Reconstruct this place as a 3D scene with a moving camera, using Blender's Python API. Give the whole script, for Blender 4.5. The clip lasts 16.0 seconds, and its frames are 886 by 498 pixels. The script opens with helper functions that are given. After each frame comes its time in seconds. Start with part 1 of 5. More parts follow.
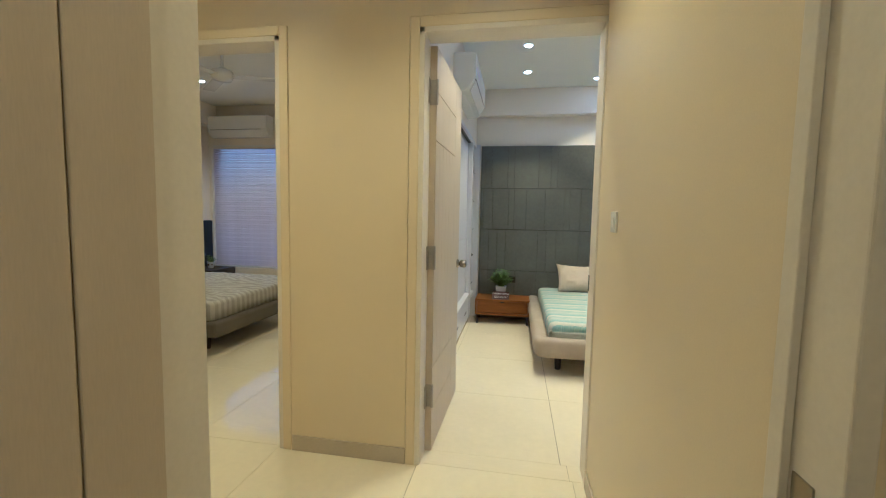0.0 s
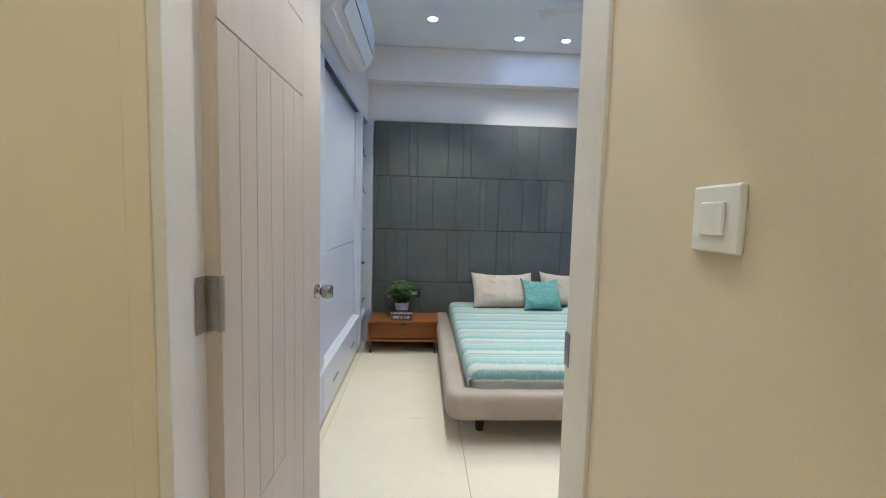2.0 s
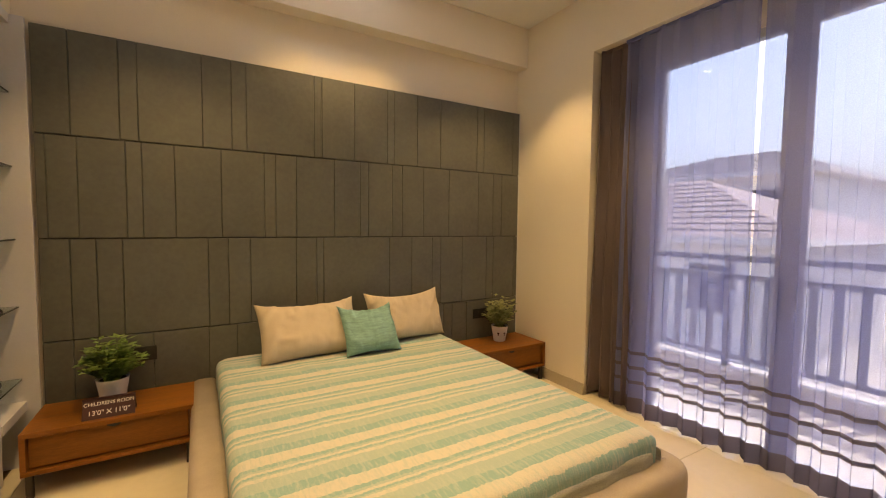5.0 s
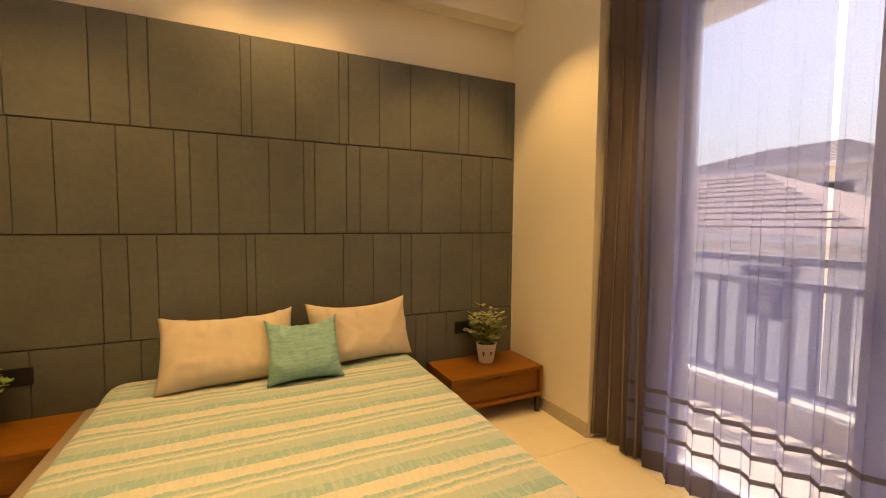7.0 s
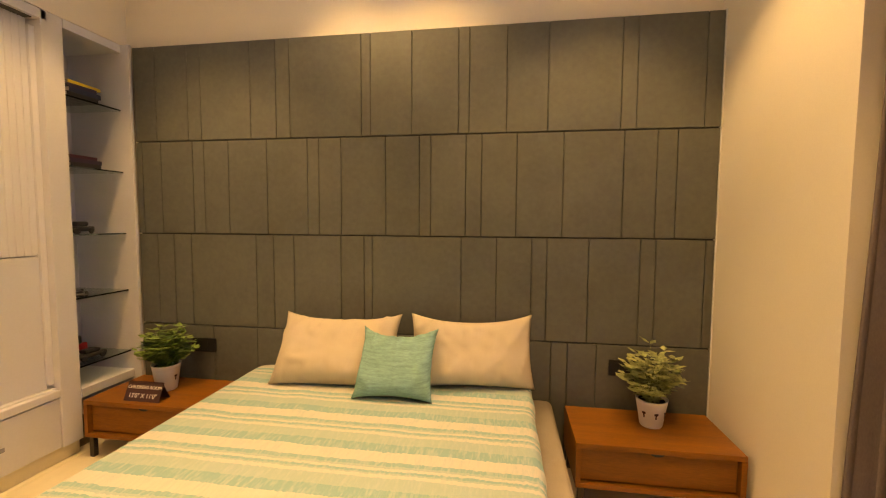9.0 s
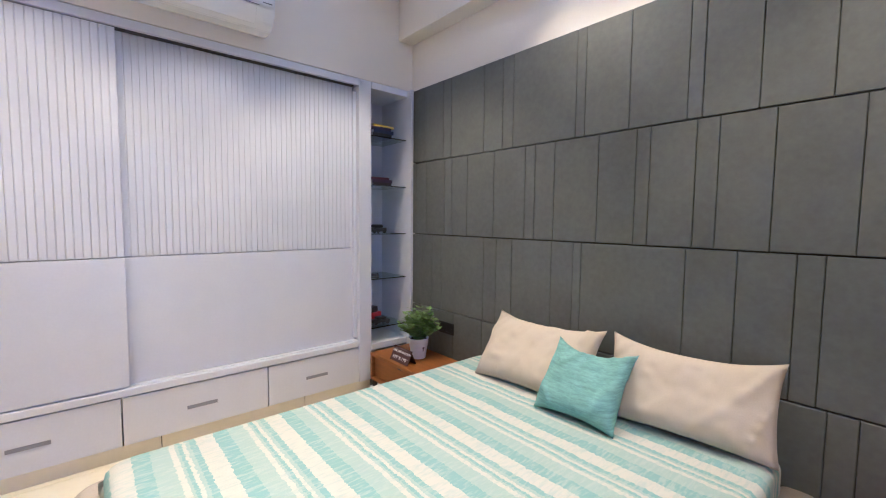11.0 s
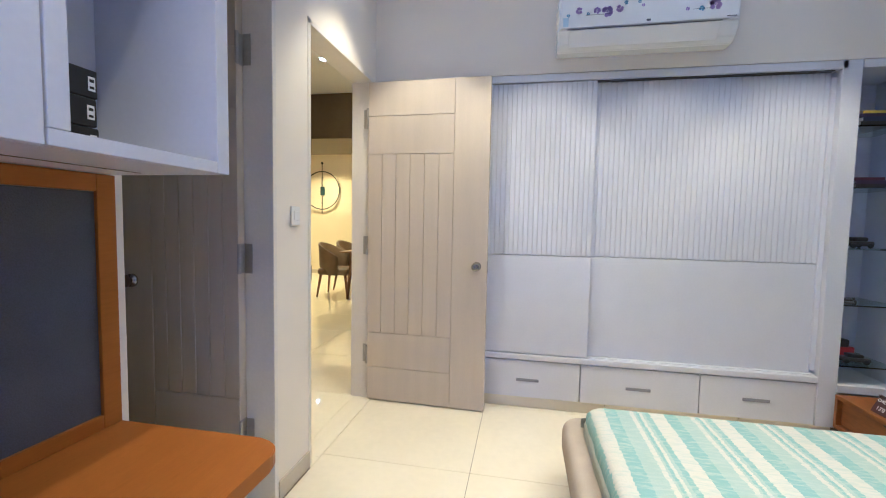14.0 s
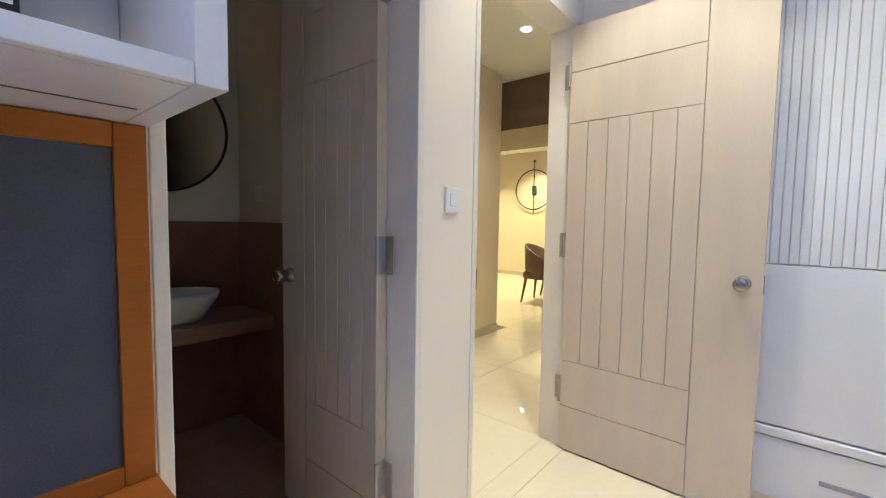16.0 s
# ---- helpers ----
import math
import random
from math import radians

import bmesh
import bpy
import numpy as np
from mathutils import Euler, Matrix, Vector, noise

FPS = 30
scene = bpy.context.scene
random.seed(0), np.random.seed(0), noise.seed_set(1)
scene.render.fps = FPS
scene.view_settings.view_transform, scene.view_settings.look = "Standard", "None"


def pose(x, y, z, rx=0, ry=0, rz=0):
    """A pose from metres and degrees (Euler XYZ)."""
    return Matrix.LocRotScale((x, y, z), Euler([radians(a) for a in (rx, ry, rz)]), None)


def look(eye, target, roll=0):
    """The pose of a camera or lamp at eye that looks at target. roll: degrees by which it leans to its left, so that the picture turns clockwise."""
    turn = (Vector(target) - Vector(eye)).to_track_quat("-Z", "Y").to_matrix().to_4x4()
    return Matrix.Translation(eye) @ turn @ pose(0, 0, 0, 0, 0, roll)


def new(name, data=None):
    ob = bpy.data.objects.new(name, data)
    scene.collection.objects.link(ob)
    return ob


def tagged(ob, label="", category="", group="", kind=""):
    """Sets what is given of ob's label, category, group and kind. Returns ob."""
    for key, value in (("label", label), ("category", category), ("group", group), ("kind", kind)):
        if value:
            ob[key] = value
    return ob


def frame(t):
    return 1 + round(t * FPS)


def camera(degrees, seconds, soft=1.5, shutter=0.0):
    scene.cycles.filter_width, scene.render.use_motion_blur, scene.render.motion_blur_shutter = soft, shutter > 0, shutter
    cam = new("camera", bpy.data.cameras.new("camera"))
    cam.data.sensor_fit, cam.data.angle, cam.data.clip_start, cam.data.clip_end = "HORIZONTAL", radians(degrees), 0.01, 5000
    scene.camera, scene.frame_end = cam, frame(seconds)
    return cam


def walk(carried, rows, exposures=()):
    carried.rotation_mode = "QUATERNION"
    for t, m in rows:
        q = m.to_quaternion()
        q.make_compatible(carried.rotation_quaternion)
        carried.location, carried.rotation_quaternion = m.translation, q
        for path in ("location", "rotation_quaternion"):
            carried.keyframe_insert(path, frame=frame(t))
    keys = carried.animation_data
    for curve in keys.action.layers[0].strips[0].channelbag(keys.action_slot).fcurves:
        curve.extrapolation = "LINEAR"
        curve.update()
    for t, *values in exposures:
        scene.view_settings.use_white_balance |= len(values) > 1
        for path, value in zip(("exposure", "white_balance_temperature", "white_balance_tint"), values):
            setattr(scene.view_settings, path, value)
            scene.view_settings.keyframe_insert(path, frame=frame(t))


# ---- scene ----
cam = camera(93.7, 16.0, soft=1.15)
PATH = [
    (0, (0.494, 1.44, 1.304), (0.15, 3.403, 1.142), 1.1),
    (0.5, (0.466, 1.763, 1.296), (0.283, 3.748, 1.135), 1.2),
    (1, (0.462, 2.055, 1.29), (0.403, 4.048, 1.124), 1.3),
    (1.5, (0.488, 2.358, 1.291), (0.518, 4.351, 1.127), 1.4),
    (2, (0.515, 2.653, 1.286), (0.615, 4.644, 1.124), 1.5),
    (2.5, (0.53, 2.948, 1.275), (0.731, 4.932, 1.116), 1.2),
    (3, (0.541, 3.225, 1.273), (0.88, 5.19, 1.119), 1.1),
    (3.5, (0.538, 3.468, 1.268), (1.059, 5.393, 1.12), 1.0),
    (4, (0.546, 3.676, 1.264), (1.265, 5.535, 1.121), 1.0),
    (4.3, (0.583, 3.769, 1.24), (1.399, 5.591, 1.113), 0.9),
    (4.5, (0.613, 3.845, 1.237), (1.488, 5.638, 1.114), 0.8),
    (4.7, (0.652, 3.916, 1.233), (1.588, 5.679, 1.115), 0.7),
    (5.75, (0.92, 4.13, 1.222), (2.018, 5.8, 1.103), 0.6),
    (6.8, (1.321, 4.286, 1.214), (2.236, 6.06, 1.09), 0.6),
    (7, (1.4, 4.32, 1.206), (2.25, 6.128, 1.081), 0.45),
    (7.5, (1.579, 4.45, 1.217), (2.22, 6.34, 1.086), 0.5),
    (8, (1.75, 4.556, 1.218), (2.119, 6.517, 1.084), 0.4),
    (9.3, (2.235, 4.715, 1.216), (1.731, 6.651, 1.088), 0.4),
    (10.5, (2.467, 4.931, 1.243), (1.229, 6.495, 1.105), 0.6),
    (11, (2.55, 4.918, 1.244), (1.039, 6.221, 1.104), 0.6),
    (11.5, (2.613, 4.862, 1.24), (0.877, 5.85, 1.111), 0.6),
    (12, (2.664, 4.78, 1.243), (0.783, 5.448, 1.118), 0.7),
    (12.5, (2.711, 4.7, 1.251), (0.748, 5.061, 1.122), 0.8),
    (13, (2.752, 4.66, 1.25), (0.758, 4.743, 1.124), 0.9),
    (13.5, (2.776, 4.644, 1.247), (0.786, 4.49, 1.122), 1.0),
    (14, (2.75, 4.63, 1.246), (0.79, 4.253, 1.117), 1.1),
    (14.5, (2.651, 4.625, 1.244), (0.747, 4.026, 1.113), 1.0),
    (15, (2.505, 4.622, 1.236), (0.688, 3.798, 1.103), 1.0),
    (15.5, (2.31, 4.575, 1.21), (0.614, 3.525, 1.075), 0.9),
    (16, (2.099, 4.493, 1.189), (0.578, 3.201, 1.058), 0.9),
]
EXPOSURES = [
    (0, 2.0, 4080, 5), (0.6, 2.03, 3860, 9), (1.5, 1.95, 3720, 13), (2.6, 1.95, 3700, 10), (3.5, 1.95, 4020, 8), (4.0, 1.82, 5000, 15), (4.7, 1.7, 6350, 18),
    (6.8, 1.75, 8300, 20), (7.5, 1.78, 9000, 21), (8.2, 1.85, 9600, 22), (10.3, 2.45, 4250, 21), (11.2, 2.26, 4130, 22), (12.0, 2.08, 4030, 20), (12.6, 2.1, 3980, 18), (16, 2.34, 3980, 12),
]
walk(cam, [(t, look(eye, target, roll)) for t, eye, target, roll in PATH], EXPOSURES)

# ---- light ----
world = bpy.data.worlds.new("sky")
scene.world = world
world.use_nodes = True
wn = world.node_tree
sky = wn.nodes.new("ShaderNodeTexSky")
sky.sky_type = "NISHITA"
sky.sun_disc = False
sky.dust_density, sky.air_density, sky.ozone_density = 5.0, 1.0, 2.0
sky.sun_elevation, sky.sun_rotation = radians(62), radians(110)
wn.links.new(sky.outputs[0], wn.nodes["Background"].inputs[0])
wn.nodes["Background"].inputs[1].default_value = 0.15
sun = new("sun", bpy.data.lights.new("sun", "SUN"))
sun.data.energy, sun.data.angle, sun.data.color = 3.2, radians(0.6), (1, 0.95, 0.88)
sun.matrix_world = look((8, -2.9, 16), (0, 0, 0))

WARM, ROOM, DINING = (1.0, 0.647, 0.231), (1.0, 0.66, 0.26), (1.0, 0.63, 0.165)
HALL = 2.75
LAMPS = [  # x, y, z, watts, colour
    (0.55, 4.0, 2.86, 18.3, ROOM), (0.55, 4.71, 2.86, 14.0, ROOM), (0.55, 5.42, 2.86, 12.1, ROOM), (0.56, 6.13, 2.86, 17.3, ROOM), (1.33, 6.42, 2.86, 8.1, ROOM), (1.75, 6.42, 2.86, 8.1, ROOM),
    (2.55, 6.17, 2.86, 18.3, ROOM), (2.55, 5.2, 2.86, 17.3, ROOM), (2.55, 4.4, 2.86, 12.5, ROOM),
    (0.35, 2.75, HALL - 0.002, 11.2, WARM), (-0.95, 2.75, HALL - 0.002, 12.2, WARM), (-2.4, 2.6, HALL - 0.002, 34, DINING), (-3.6, 1.2, HALL - 0.002, 58, DINING), (-5.5, 0.3, HALL - 0.002, 58, DINING),
    (-5.2, -1.2, HALL - 0.002, 48, DINING), (-3.3, 6.0, 2.86, 20, WARM), (-1.5, 4.6, 2.86, 20, WARM), (0.4, 1.2, HALL - 0.002, 6.9, WARM),
]

# ---- materials ----


def material(name, colour, rough=0.5, metal=0.0, vary=0.08, scale=6.0, fine=90.0, bump=0.05, stretch=(1, 1, 1), spec=0.5, dark=None, coat=0.0, island=0.0):
    """Colour that wanders at a broad and a fine scale, with a fine relief."""
    m = bpy.data.materials.new(name)
    m.use_nodes = True
    t, n = m.node_tree, m.node_tree.nodes
    p = n["Principled BSDF"]
    p.inputs["Roughness"].default_value, p.inputs["Metallic"].default_value = rough, metal
    p.inputs["Specular IOR Level"].default_value = spec
    p.inputs["Coat Weight"].default_value = coat
    co = n.new("ShaderNodeTexCoord")
    mp = n.new("ShaderNodeMapping")
    mp.inputs["Scale"].default_value = stretch
    t.links.new(co.outputs["Object"], mp.inputs[0])
    big, small = n.new("ShaderNodeTexNoise"), n.new("ShaderNodeTexNoise")
    big.inputs["Scale"].default_value, small.inputs["Scale"].default_value = scale, fine
    big.inputs["Detail"].default_value, small.inputs["Detail"].default_value = 4, 3
    for k in (big, small):
        t.links.new(mp.outputs[0], k.inputs["Vector"])
    add = n.new("ShaderNodeMath")
    add.operation = "MULTIPLY_ADD"
    add.inputs[1].default_value = 0.45
    t.links.new(small.outputs["Fac"], add.inputs[0])
    half = n.new("ShaderNodeMath")
    half.operation = "MULTIPLY"
    half.inputs[1].default_value = 0.55
    t.links.new(big.outputs["Fac"], half.inputs[0])
    t.links.new(half.outputs[0], add.inputs[2])
    last = add.outputs[0]
    if island:
        info = n.new("ShaderNodeObjectInfo")
        more = n.new("ShaderNodeMath")
        more.operation = "MULTIPLY_ADD"
        more.inputs[1].default_value = island
        t.links.new(info.outputs["Random"], more.inputs[0])
        t.links.new(last, more.inputs[2])
        last = more.outputs[0]
    ramp = n.new("ShaderNodeValToRGB")
    lo = dark or tuple(c * (1 - vary * 2) for c in colour)
    hi = tuple(min(1, c * (1 + vary)) for c in colour)
    ramp.color_ramp.elements[0].position, ramp.color_ramp.elements[1].position = 0.32, 0.68 + island
    ramp.color_ramp.elements[0].color, ramp.color_ramp.elements[1].color = (*lo, 1), (*hi, 1)
    t.links.new(last, ramp.inputs[0])
    t.links.new(ramp.outputs[0], p.inputs["Base Color"])
    rr = n.new("ShaderNodeMapRange")
    rr.inputs["To Min"].default_value, rr.inputs["To Max"].default_value = max(0.02, rough * 0.85), min(1, rough * 1.15)
    t.links.new(big.outputs["Fac"], rr.inputs[0])
    t.links.new(rr.outputs[0], p.inputs["Roughness"])
    if bump:
        b = n.new("ShaderNodeBump")
        b.inputs["Strength"].default_value, b.inputs["Distance"].default_value = bump, 0.004
        t.links.new(small.outputs["Fac"], b.inputs["Height"])
        t.links.new(b.outputs[0], p.inputs["Normal"])
    return m


def plain(name, colour, rough=0.5, metal=0.0, glow=0.0):
    m = bpy.data.materials.new(name)
    m.use_nodes = True
    p = m.node_tree.nodes["Principled BSDF"]
    p.inputs["Base Color"].default_value, p.inputs["Roughness"].default_value, p.inputs["Metallic"].default_value = (*colour, 1), rough, metal
    if glow:
        p.inputs["Emission Color"].default_value, p.inputs["Emission Strength"].default_value = (*colour, 1), glow
    return m


def glass(name, colour=(1, 1, 1), rough=0.0):
    m = bpy.data.materials.new(name)
    m.use_nodes = True
    p = m.node_tree.nodes["Principled BSDF"]
    p.inputs["Base Color"].default_value, p.inputs["Roughness"].default_value = (*colour, 1), rough
    p.inputs["Transmission Weight"].default_value, p.inputs["IOR"].default_value = 1.0, 1.45
    return m


def cloth_sheer(name, colour, clear, stripe):
    """A net curtain: part open weave, part thin cloth, with woven bands near its hem (heights in metres)."""
    m = bpy.data.materials.new(name)
    m.use_nodes = True
    t, n = m.node_tree, m.node_tree.nodes
    out, old = n["Material Output"], n["Principled BSDF"]
    n.remove(old)
    co, sep = n.new("ShaderNodeTexCoord"), n.new("ShaderNodeSeparateXYZ")
    t.links.new(co.outputs["Object"], sep.inputs[0])
    band = None
    for z, w in stripe:
        c = n.new("ShaderNodeMath")
        c.operation = "COMPARE"
        c.inputs[1].default_value, c.inputs[2].default_value = z, w
        t.links.new(sep.outputs["Z"], c.inputs[0])
        if band is None:
            band = c.outputs[0]
        else:
            a = n.new("ShaderNodeMath")
            a.operation = "MAXIMUM"
            t.links.new(band, a.inputs[0])
            t.links.new(c.outputs[0], a.inputs[1])
            band = a.outputs[0]
    mix = n.new("ShaderNodeMix")
    mix.data_type = "RGBA"
    mix.inputs["A"].default_value, mix.inputs["B"].default_value = (*colour, 1), (0.17, 0.15, 0.18, 1)
    t.links.new(band, mix.inputs["Factor"])
    tr, df, cl = n.new("ShaderNodeBsdfTranslucent"), n.new("ShaderNodeBsdfDiffuse"), n.new("ShaderNodeBsdfTransparent")
    t.links.new(mix.outputs["Result"], tr.inputs["Color"])
    t.links.new(mix.outputs["Result"], df.inputs["Color"])
    cl.inputs["Color"].default_value = (0.86, 0.91, 1.0, 1)
    both, final = n.new("ShaderNodeMixShader"), n.new("ShaderNodeMixShader")
    both.inputs[0].default_value = 0.45
    t.links.new(tr.outputs[0], both.inputs[1])
    t.links.new(df.outputs[0], both.inputs[2])
    weave = n.new("ShaderNodeTexNoise")
    weave.inputs["Scale"].default_value = 240
    t.links.new(co.outputs["Object"], weave.inputs["Vector"])
    rng = n.new("ShaderNodeMapRange")
    rng.inputs["To Min"].default_value, rng.inputs["To Max"].default_value = 1 - clear - 0.1, 1 - clear + 0.1
    t.links.new(weave.outputs["Fac"], rng.inputs[0])
    top = n.new("ShaderNodeMath")
    top.operation = "MULTIPLY_ADD"
    top.inputs[1].default_value = 0.42
    t.links.new(band, top.inputs[0])
    t.links.new(rng.outputs[0], top.inputs[2])
    t.links.new(top.outputs[0], final.inputs[0])
    t.links.new(cl.outputs[0], final.inputs[1])
    t.links.new(both.outputs[0], final.inputs[2])
    t.links.new(final.outputs[0], out.inputs[0])
    return m


def striped_cover(name):
    """Bedspread cloth: brushed teal bands with white stripes across the bed."""
    m = material(name, (0.3, 0.6, 0.58), 0.9, bump=0.35, fine=160, spec=0.2)
    t, n = m.node_tree, m.node_tree.nodes
    p = n["Principled BSDF"]
    co, mp, wob = n.new("ShaderNodeTexCoord"), n.new("ShaderNodeMapping"), n.new("ShaderNodeTexNoise")
    mp.inputs["Scale"].default_value = (90, 24, 42)
    t.links.new(co.outputs["Object"], mp.inputs[0])
    t.links.new(mp.outputs[0], wob.inputs["Vector"])
    wob.inputs["Scale"].default_value, wob.inputs["Detail"].default_value = 1.0, 3
    sep = n.new("ShaderNodeSeparateXYZ")
    t.links.new(co.outputs["Object"], sep.inputs[0])
    sh = n.new("ShaderNodeMath")
    sh.operation = "MULTIPLY_ADD"
    sh.inputs[1].default_value = 0.019
    t.links.new(wob.outputs["Fac"], sh.inputs[0])
    t.links.new(sep.outputs["Y"], sh.inputs[2])
    fr = n.new("ShaderNodeMath")
    fr.operation = "MULTIPLY"
    fr.inputs[1].default_value = 1 / 0.249
    off = n.new("ShaderNodeMath")
    off.inputs[1].default_value = 0.2235
    t.links.new(sh.outputs[0], off.inputs[0])
    t.links.new(off.outputs[0], fr.inputs[0])
    fc = n.new("ShaderNodeMath")
    fc.operation = "FRACT"
    t.links.new(fr.outputs[0], fc.inputs[0])
    ramp = n.new("ShaderNodeValToRGB")
    W, T, G = (0.55, 0.54, 0.48), (0.25, 0.405, 0.405), (0.36, 0.455, 0.43)
    stops = [(0.0, W), (0.235, T), (0.30, T), (0.44, G), (0.665, W), (0.735, G), (0.77, T), (0.82, W), (0.87, G), (0.92, T)]
    cr = ramp.color_ramp
    cr.interpolation = "CONSTANT"
    while len(cr.elements) < len(stops):
        cr.elements.new(0.5)
    for e, (pos, c) in zip(cr.elements, stops):
        e.position, e.color = pos, (*c, 1)
    t.links.new(fc.outputs[0], ramp.inputs[0])
    brush = n.new("ShaderNodeTexNoise")
    mp2 = n.new("ShaderNodeMapping")
    mp2.inputs["Scale"].default_value = (110, 22, 20)
    t.links.new(co.outputs["Object"], mp2.inputs[0])
    t.links.new(mp2.outputs[0], brush.inputs["Vector"])
    brush.inputs["Scale"].default_value, brush.inputs["Detail"].default_value = 1.0, 6
    rng = n.new("ShaderNodeMapRange")
    rng.inputs["From Min"].default_value, rng.inputs["From Max"].default_value = 0.46, 0.66
    rng.inputs["To Max"].default_value = 0.7
    t.links.new(brush.outputs["Fac"], rng.inputs[0])
    mix = n.new("ShaderNodeMix")
    mix.data_type = "RGBA"
    mix.inputs["B"].default_value = (0.42, 0.49, 0.46, 1)
    t.links.new(rng.outputs[0], mix.inputs["Factor"])
    t.links.new(ramp.outputs[0], mix.inputs["A"])
    t.links.new(mix.outputs["Result"], p.inputs["Base Color"])
    return m


def striped_sheet(name):
    """Grey bed linen with soft paler stripes along the bed."""
    m = material(name, (0.40, 0.385, 0.35), 0.9, vary=0.1, bump=0.4, fine=160, spec=0.2)
    t, n = m.node_tree, m.node_tree.nodes
    co, wv, mix = n.new("ShaderNodeTexCoord"), n.new("ShaderNodeTexWave"), n.new("ShaderNodeMix")
    wv.bands_direction = "Y"
    wv.inputs["Scale"].default_value, wv.inputs["Distortion"].default_value, wv.inputs["Detail"].default_value = 4.2, 0.6, 2.0
    t.links.new(co.outputs["Object"], wv.inputs["Vector"])
    rng = n.new("ShaderNodeMapRange")
    rng.inputs["From Min"].default_value, rng.inputs["From Max"].default_value, rng.inputs["To Max"].default_value = 0.45, 0.65, 0.6
    t.links.new(wv.outputs["Fac"], rng.inputs[0])
    mix.data_type = "RGBA"
    mix.inputs["B"].default_value = (0.58, 0.56, 0.52, 1)
    t.links.new(rng.outputs[0], mix.inputs["Factor"])
    base = n["Principled BSDF"].inputs["Base Color"]
    t.links.new(base.links[0].from_socket, mix.inputs["A"])
    t.links.new(mix.outputs["Result"], base)
    return m


M_SHEET = striped_sheet("striped_sheet")
M_WALL = material("wall_paint", (0.82, 0.765, 0.67), 0.6, vary=0.025, scale=1.3, fine=220, bump=0.012, spec=0.35)
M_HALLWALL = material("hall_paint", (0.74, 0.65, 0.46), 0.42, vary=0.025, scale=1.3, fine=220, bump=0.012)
M_CEIL = material("ceiling_paint", (0.86, 0.86, 0.84), 0.8, vary=0.02, scale=1.5, bump=0.02)
M_TILE = material("floor_tile", (0.82, 0.752, 0.575), 0.045, vary=0.03, scale=3, fine=25, bump=0.008, island=0.1)
M_GROUT = material("grout", (0.22, 0.18, 0.13), 0.8, fine=200, bump=0.2)
M_SKIRT = material("skirting_tile", (0.52, 0.47, 0.38), 0.25, vary=0.04)
M_FRAME = material("frame_paint", (0.76, 0.72, 0.65), 0.4, vary=0.03, bump=0.03)
M_DOOR = material("ash_laminate", (0.60, 0.525, 0.42), 0.45, vary=0.04, scale=3, fine=90, bump=0.05, stretch=(5, 5, 0.5))
M_WARD = material("wardrobe_laminate", (0.675, 0.68, 0.745), 0.3, vary=0.02, bump=0.02)
M_PANEL = material("grey_panel", (0.122, 0.127, 0.114), 0.5, vary=0.13, scale=4, fine=45, bump=0.02, island=0.1)
M_JOINT = plain("panel_joint", (0.035, 0.035, 0.034), 0.9)
M_BEDFAB = material("beige_velvet", (0.44, 0.38, 0.31), 0.85, vary=0.08, scale=8, fine=300, bump=0.25, spec=0.2)
M_COVER = striped_cover("striped_cover")
M_HEM = material("grey_hem", (0.40, 0.42, 0.37), 0.9, vary=0.18, fine=120, bump=0.4, stretch=(1, 1, 6))
M_PILLOW = material("linen", (0.57, 0.495, 0.39), 0.9, vary=0.04, fine=260, bump=0.3, spec=0.2)
M_TEAL = material("teal_weave", (0.24, 0.435, 0.41), 0.85, vary=0.17, scale=12, fine=60, bump=0.4, stretch=(1, 1, 9), spec=0.2)
M_WOOD = material("walnut_veneer", (0.25, 0.095, 0.015), 0.4, vary=0.16, scale=4, fine=60, bump=0.04, stretch=(0.6, 6, 6), spec=0.22)
M_DESK = material("orange_veneer", (0.34, 0.118, 0.007), 0.36, vary=0.07, scale=2, fine=50, bump=0.03, stretch=(0.5, 6, 6), spec=0.16)
M_DARKWOOD = material("dark_leg", (0.03, 0.022, 0.018), 0.5)
M_STEEL = material("brushed_steel", (0.40, 0.385, 0.36), 0.2, metal=1.0, vary=0.05, bump=0.02)
M_HINGE = material("satin_steel", (0.46, 0.44, 0.41), 0.5, metal=0.85, vary=0.06, bump=0.03)
M_WHITEPL = material("white_plastic", (0.83, 0.83, 0.82), 0.25, vary=0.01, bump=0.0)
M_BLACK = material("black_plastic", (0.015, 0.015, 0.016), 0.35, vary=0.1)
M_POT = material("white_ceramic", (0.80, 0.80, 0.80), 0.3, vary=0.02, bump=0.02)
M_SOIL = material("soil", (0.05, 0.035, 0.02), 0.95, bump=0.6)
M_LEAF = material("leaf", (0.21, 0.33, 0.075), 0.5, vary=0.35, scale=40, bump=0.1)
M_LEAFY = material("pale_leaf", (0.36, 0.40, 0.17), 0.5, vary=0.3, scale=40, bump=0.1)
M_CURTAIN = material("mauve_curtain", (0.165, 0.13, 0.137), 0.85, vary=0.12, fine=300, bump=0.2, stretch=(1, 1, 0.3))
M_SHEER = cloth_sheer("sheer_curtain", (0.38, 0.42, 0.78), 0.42, [(0.405, 0.011), (0.308, 0.011), (0.212, 0.011), (0.055, 0.055)])
M_GLASS = glass("clear_glass")
M_SHELFGLASS = glass("green_glass", (0.82, 0.95, 0.88))
M_WINFRAME = material("pale_aluminium", (0.55, 0.55, 0.57), 0.4, metal=0.3)
M_ALU = material("dark_aluminium", (0.16, 0.15, 0.16), 0.4, metal=0.6)
M_PULL = material("pull_grey", (0.27, 0.27, 0.32), 0.45, vary=0.05)
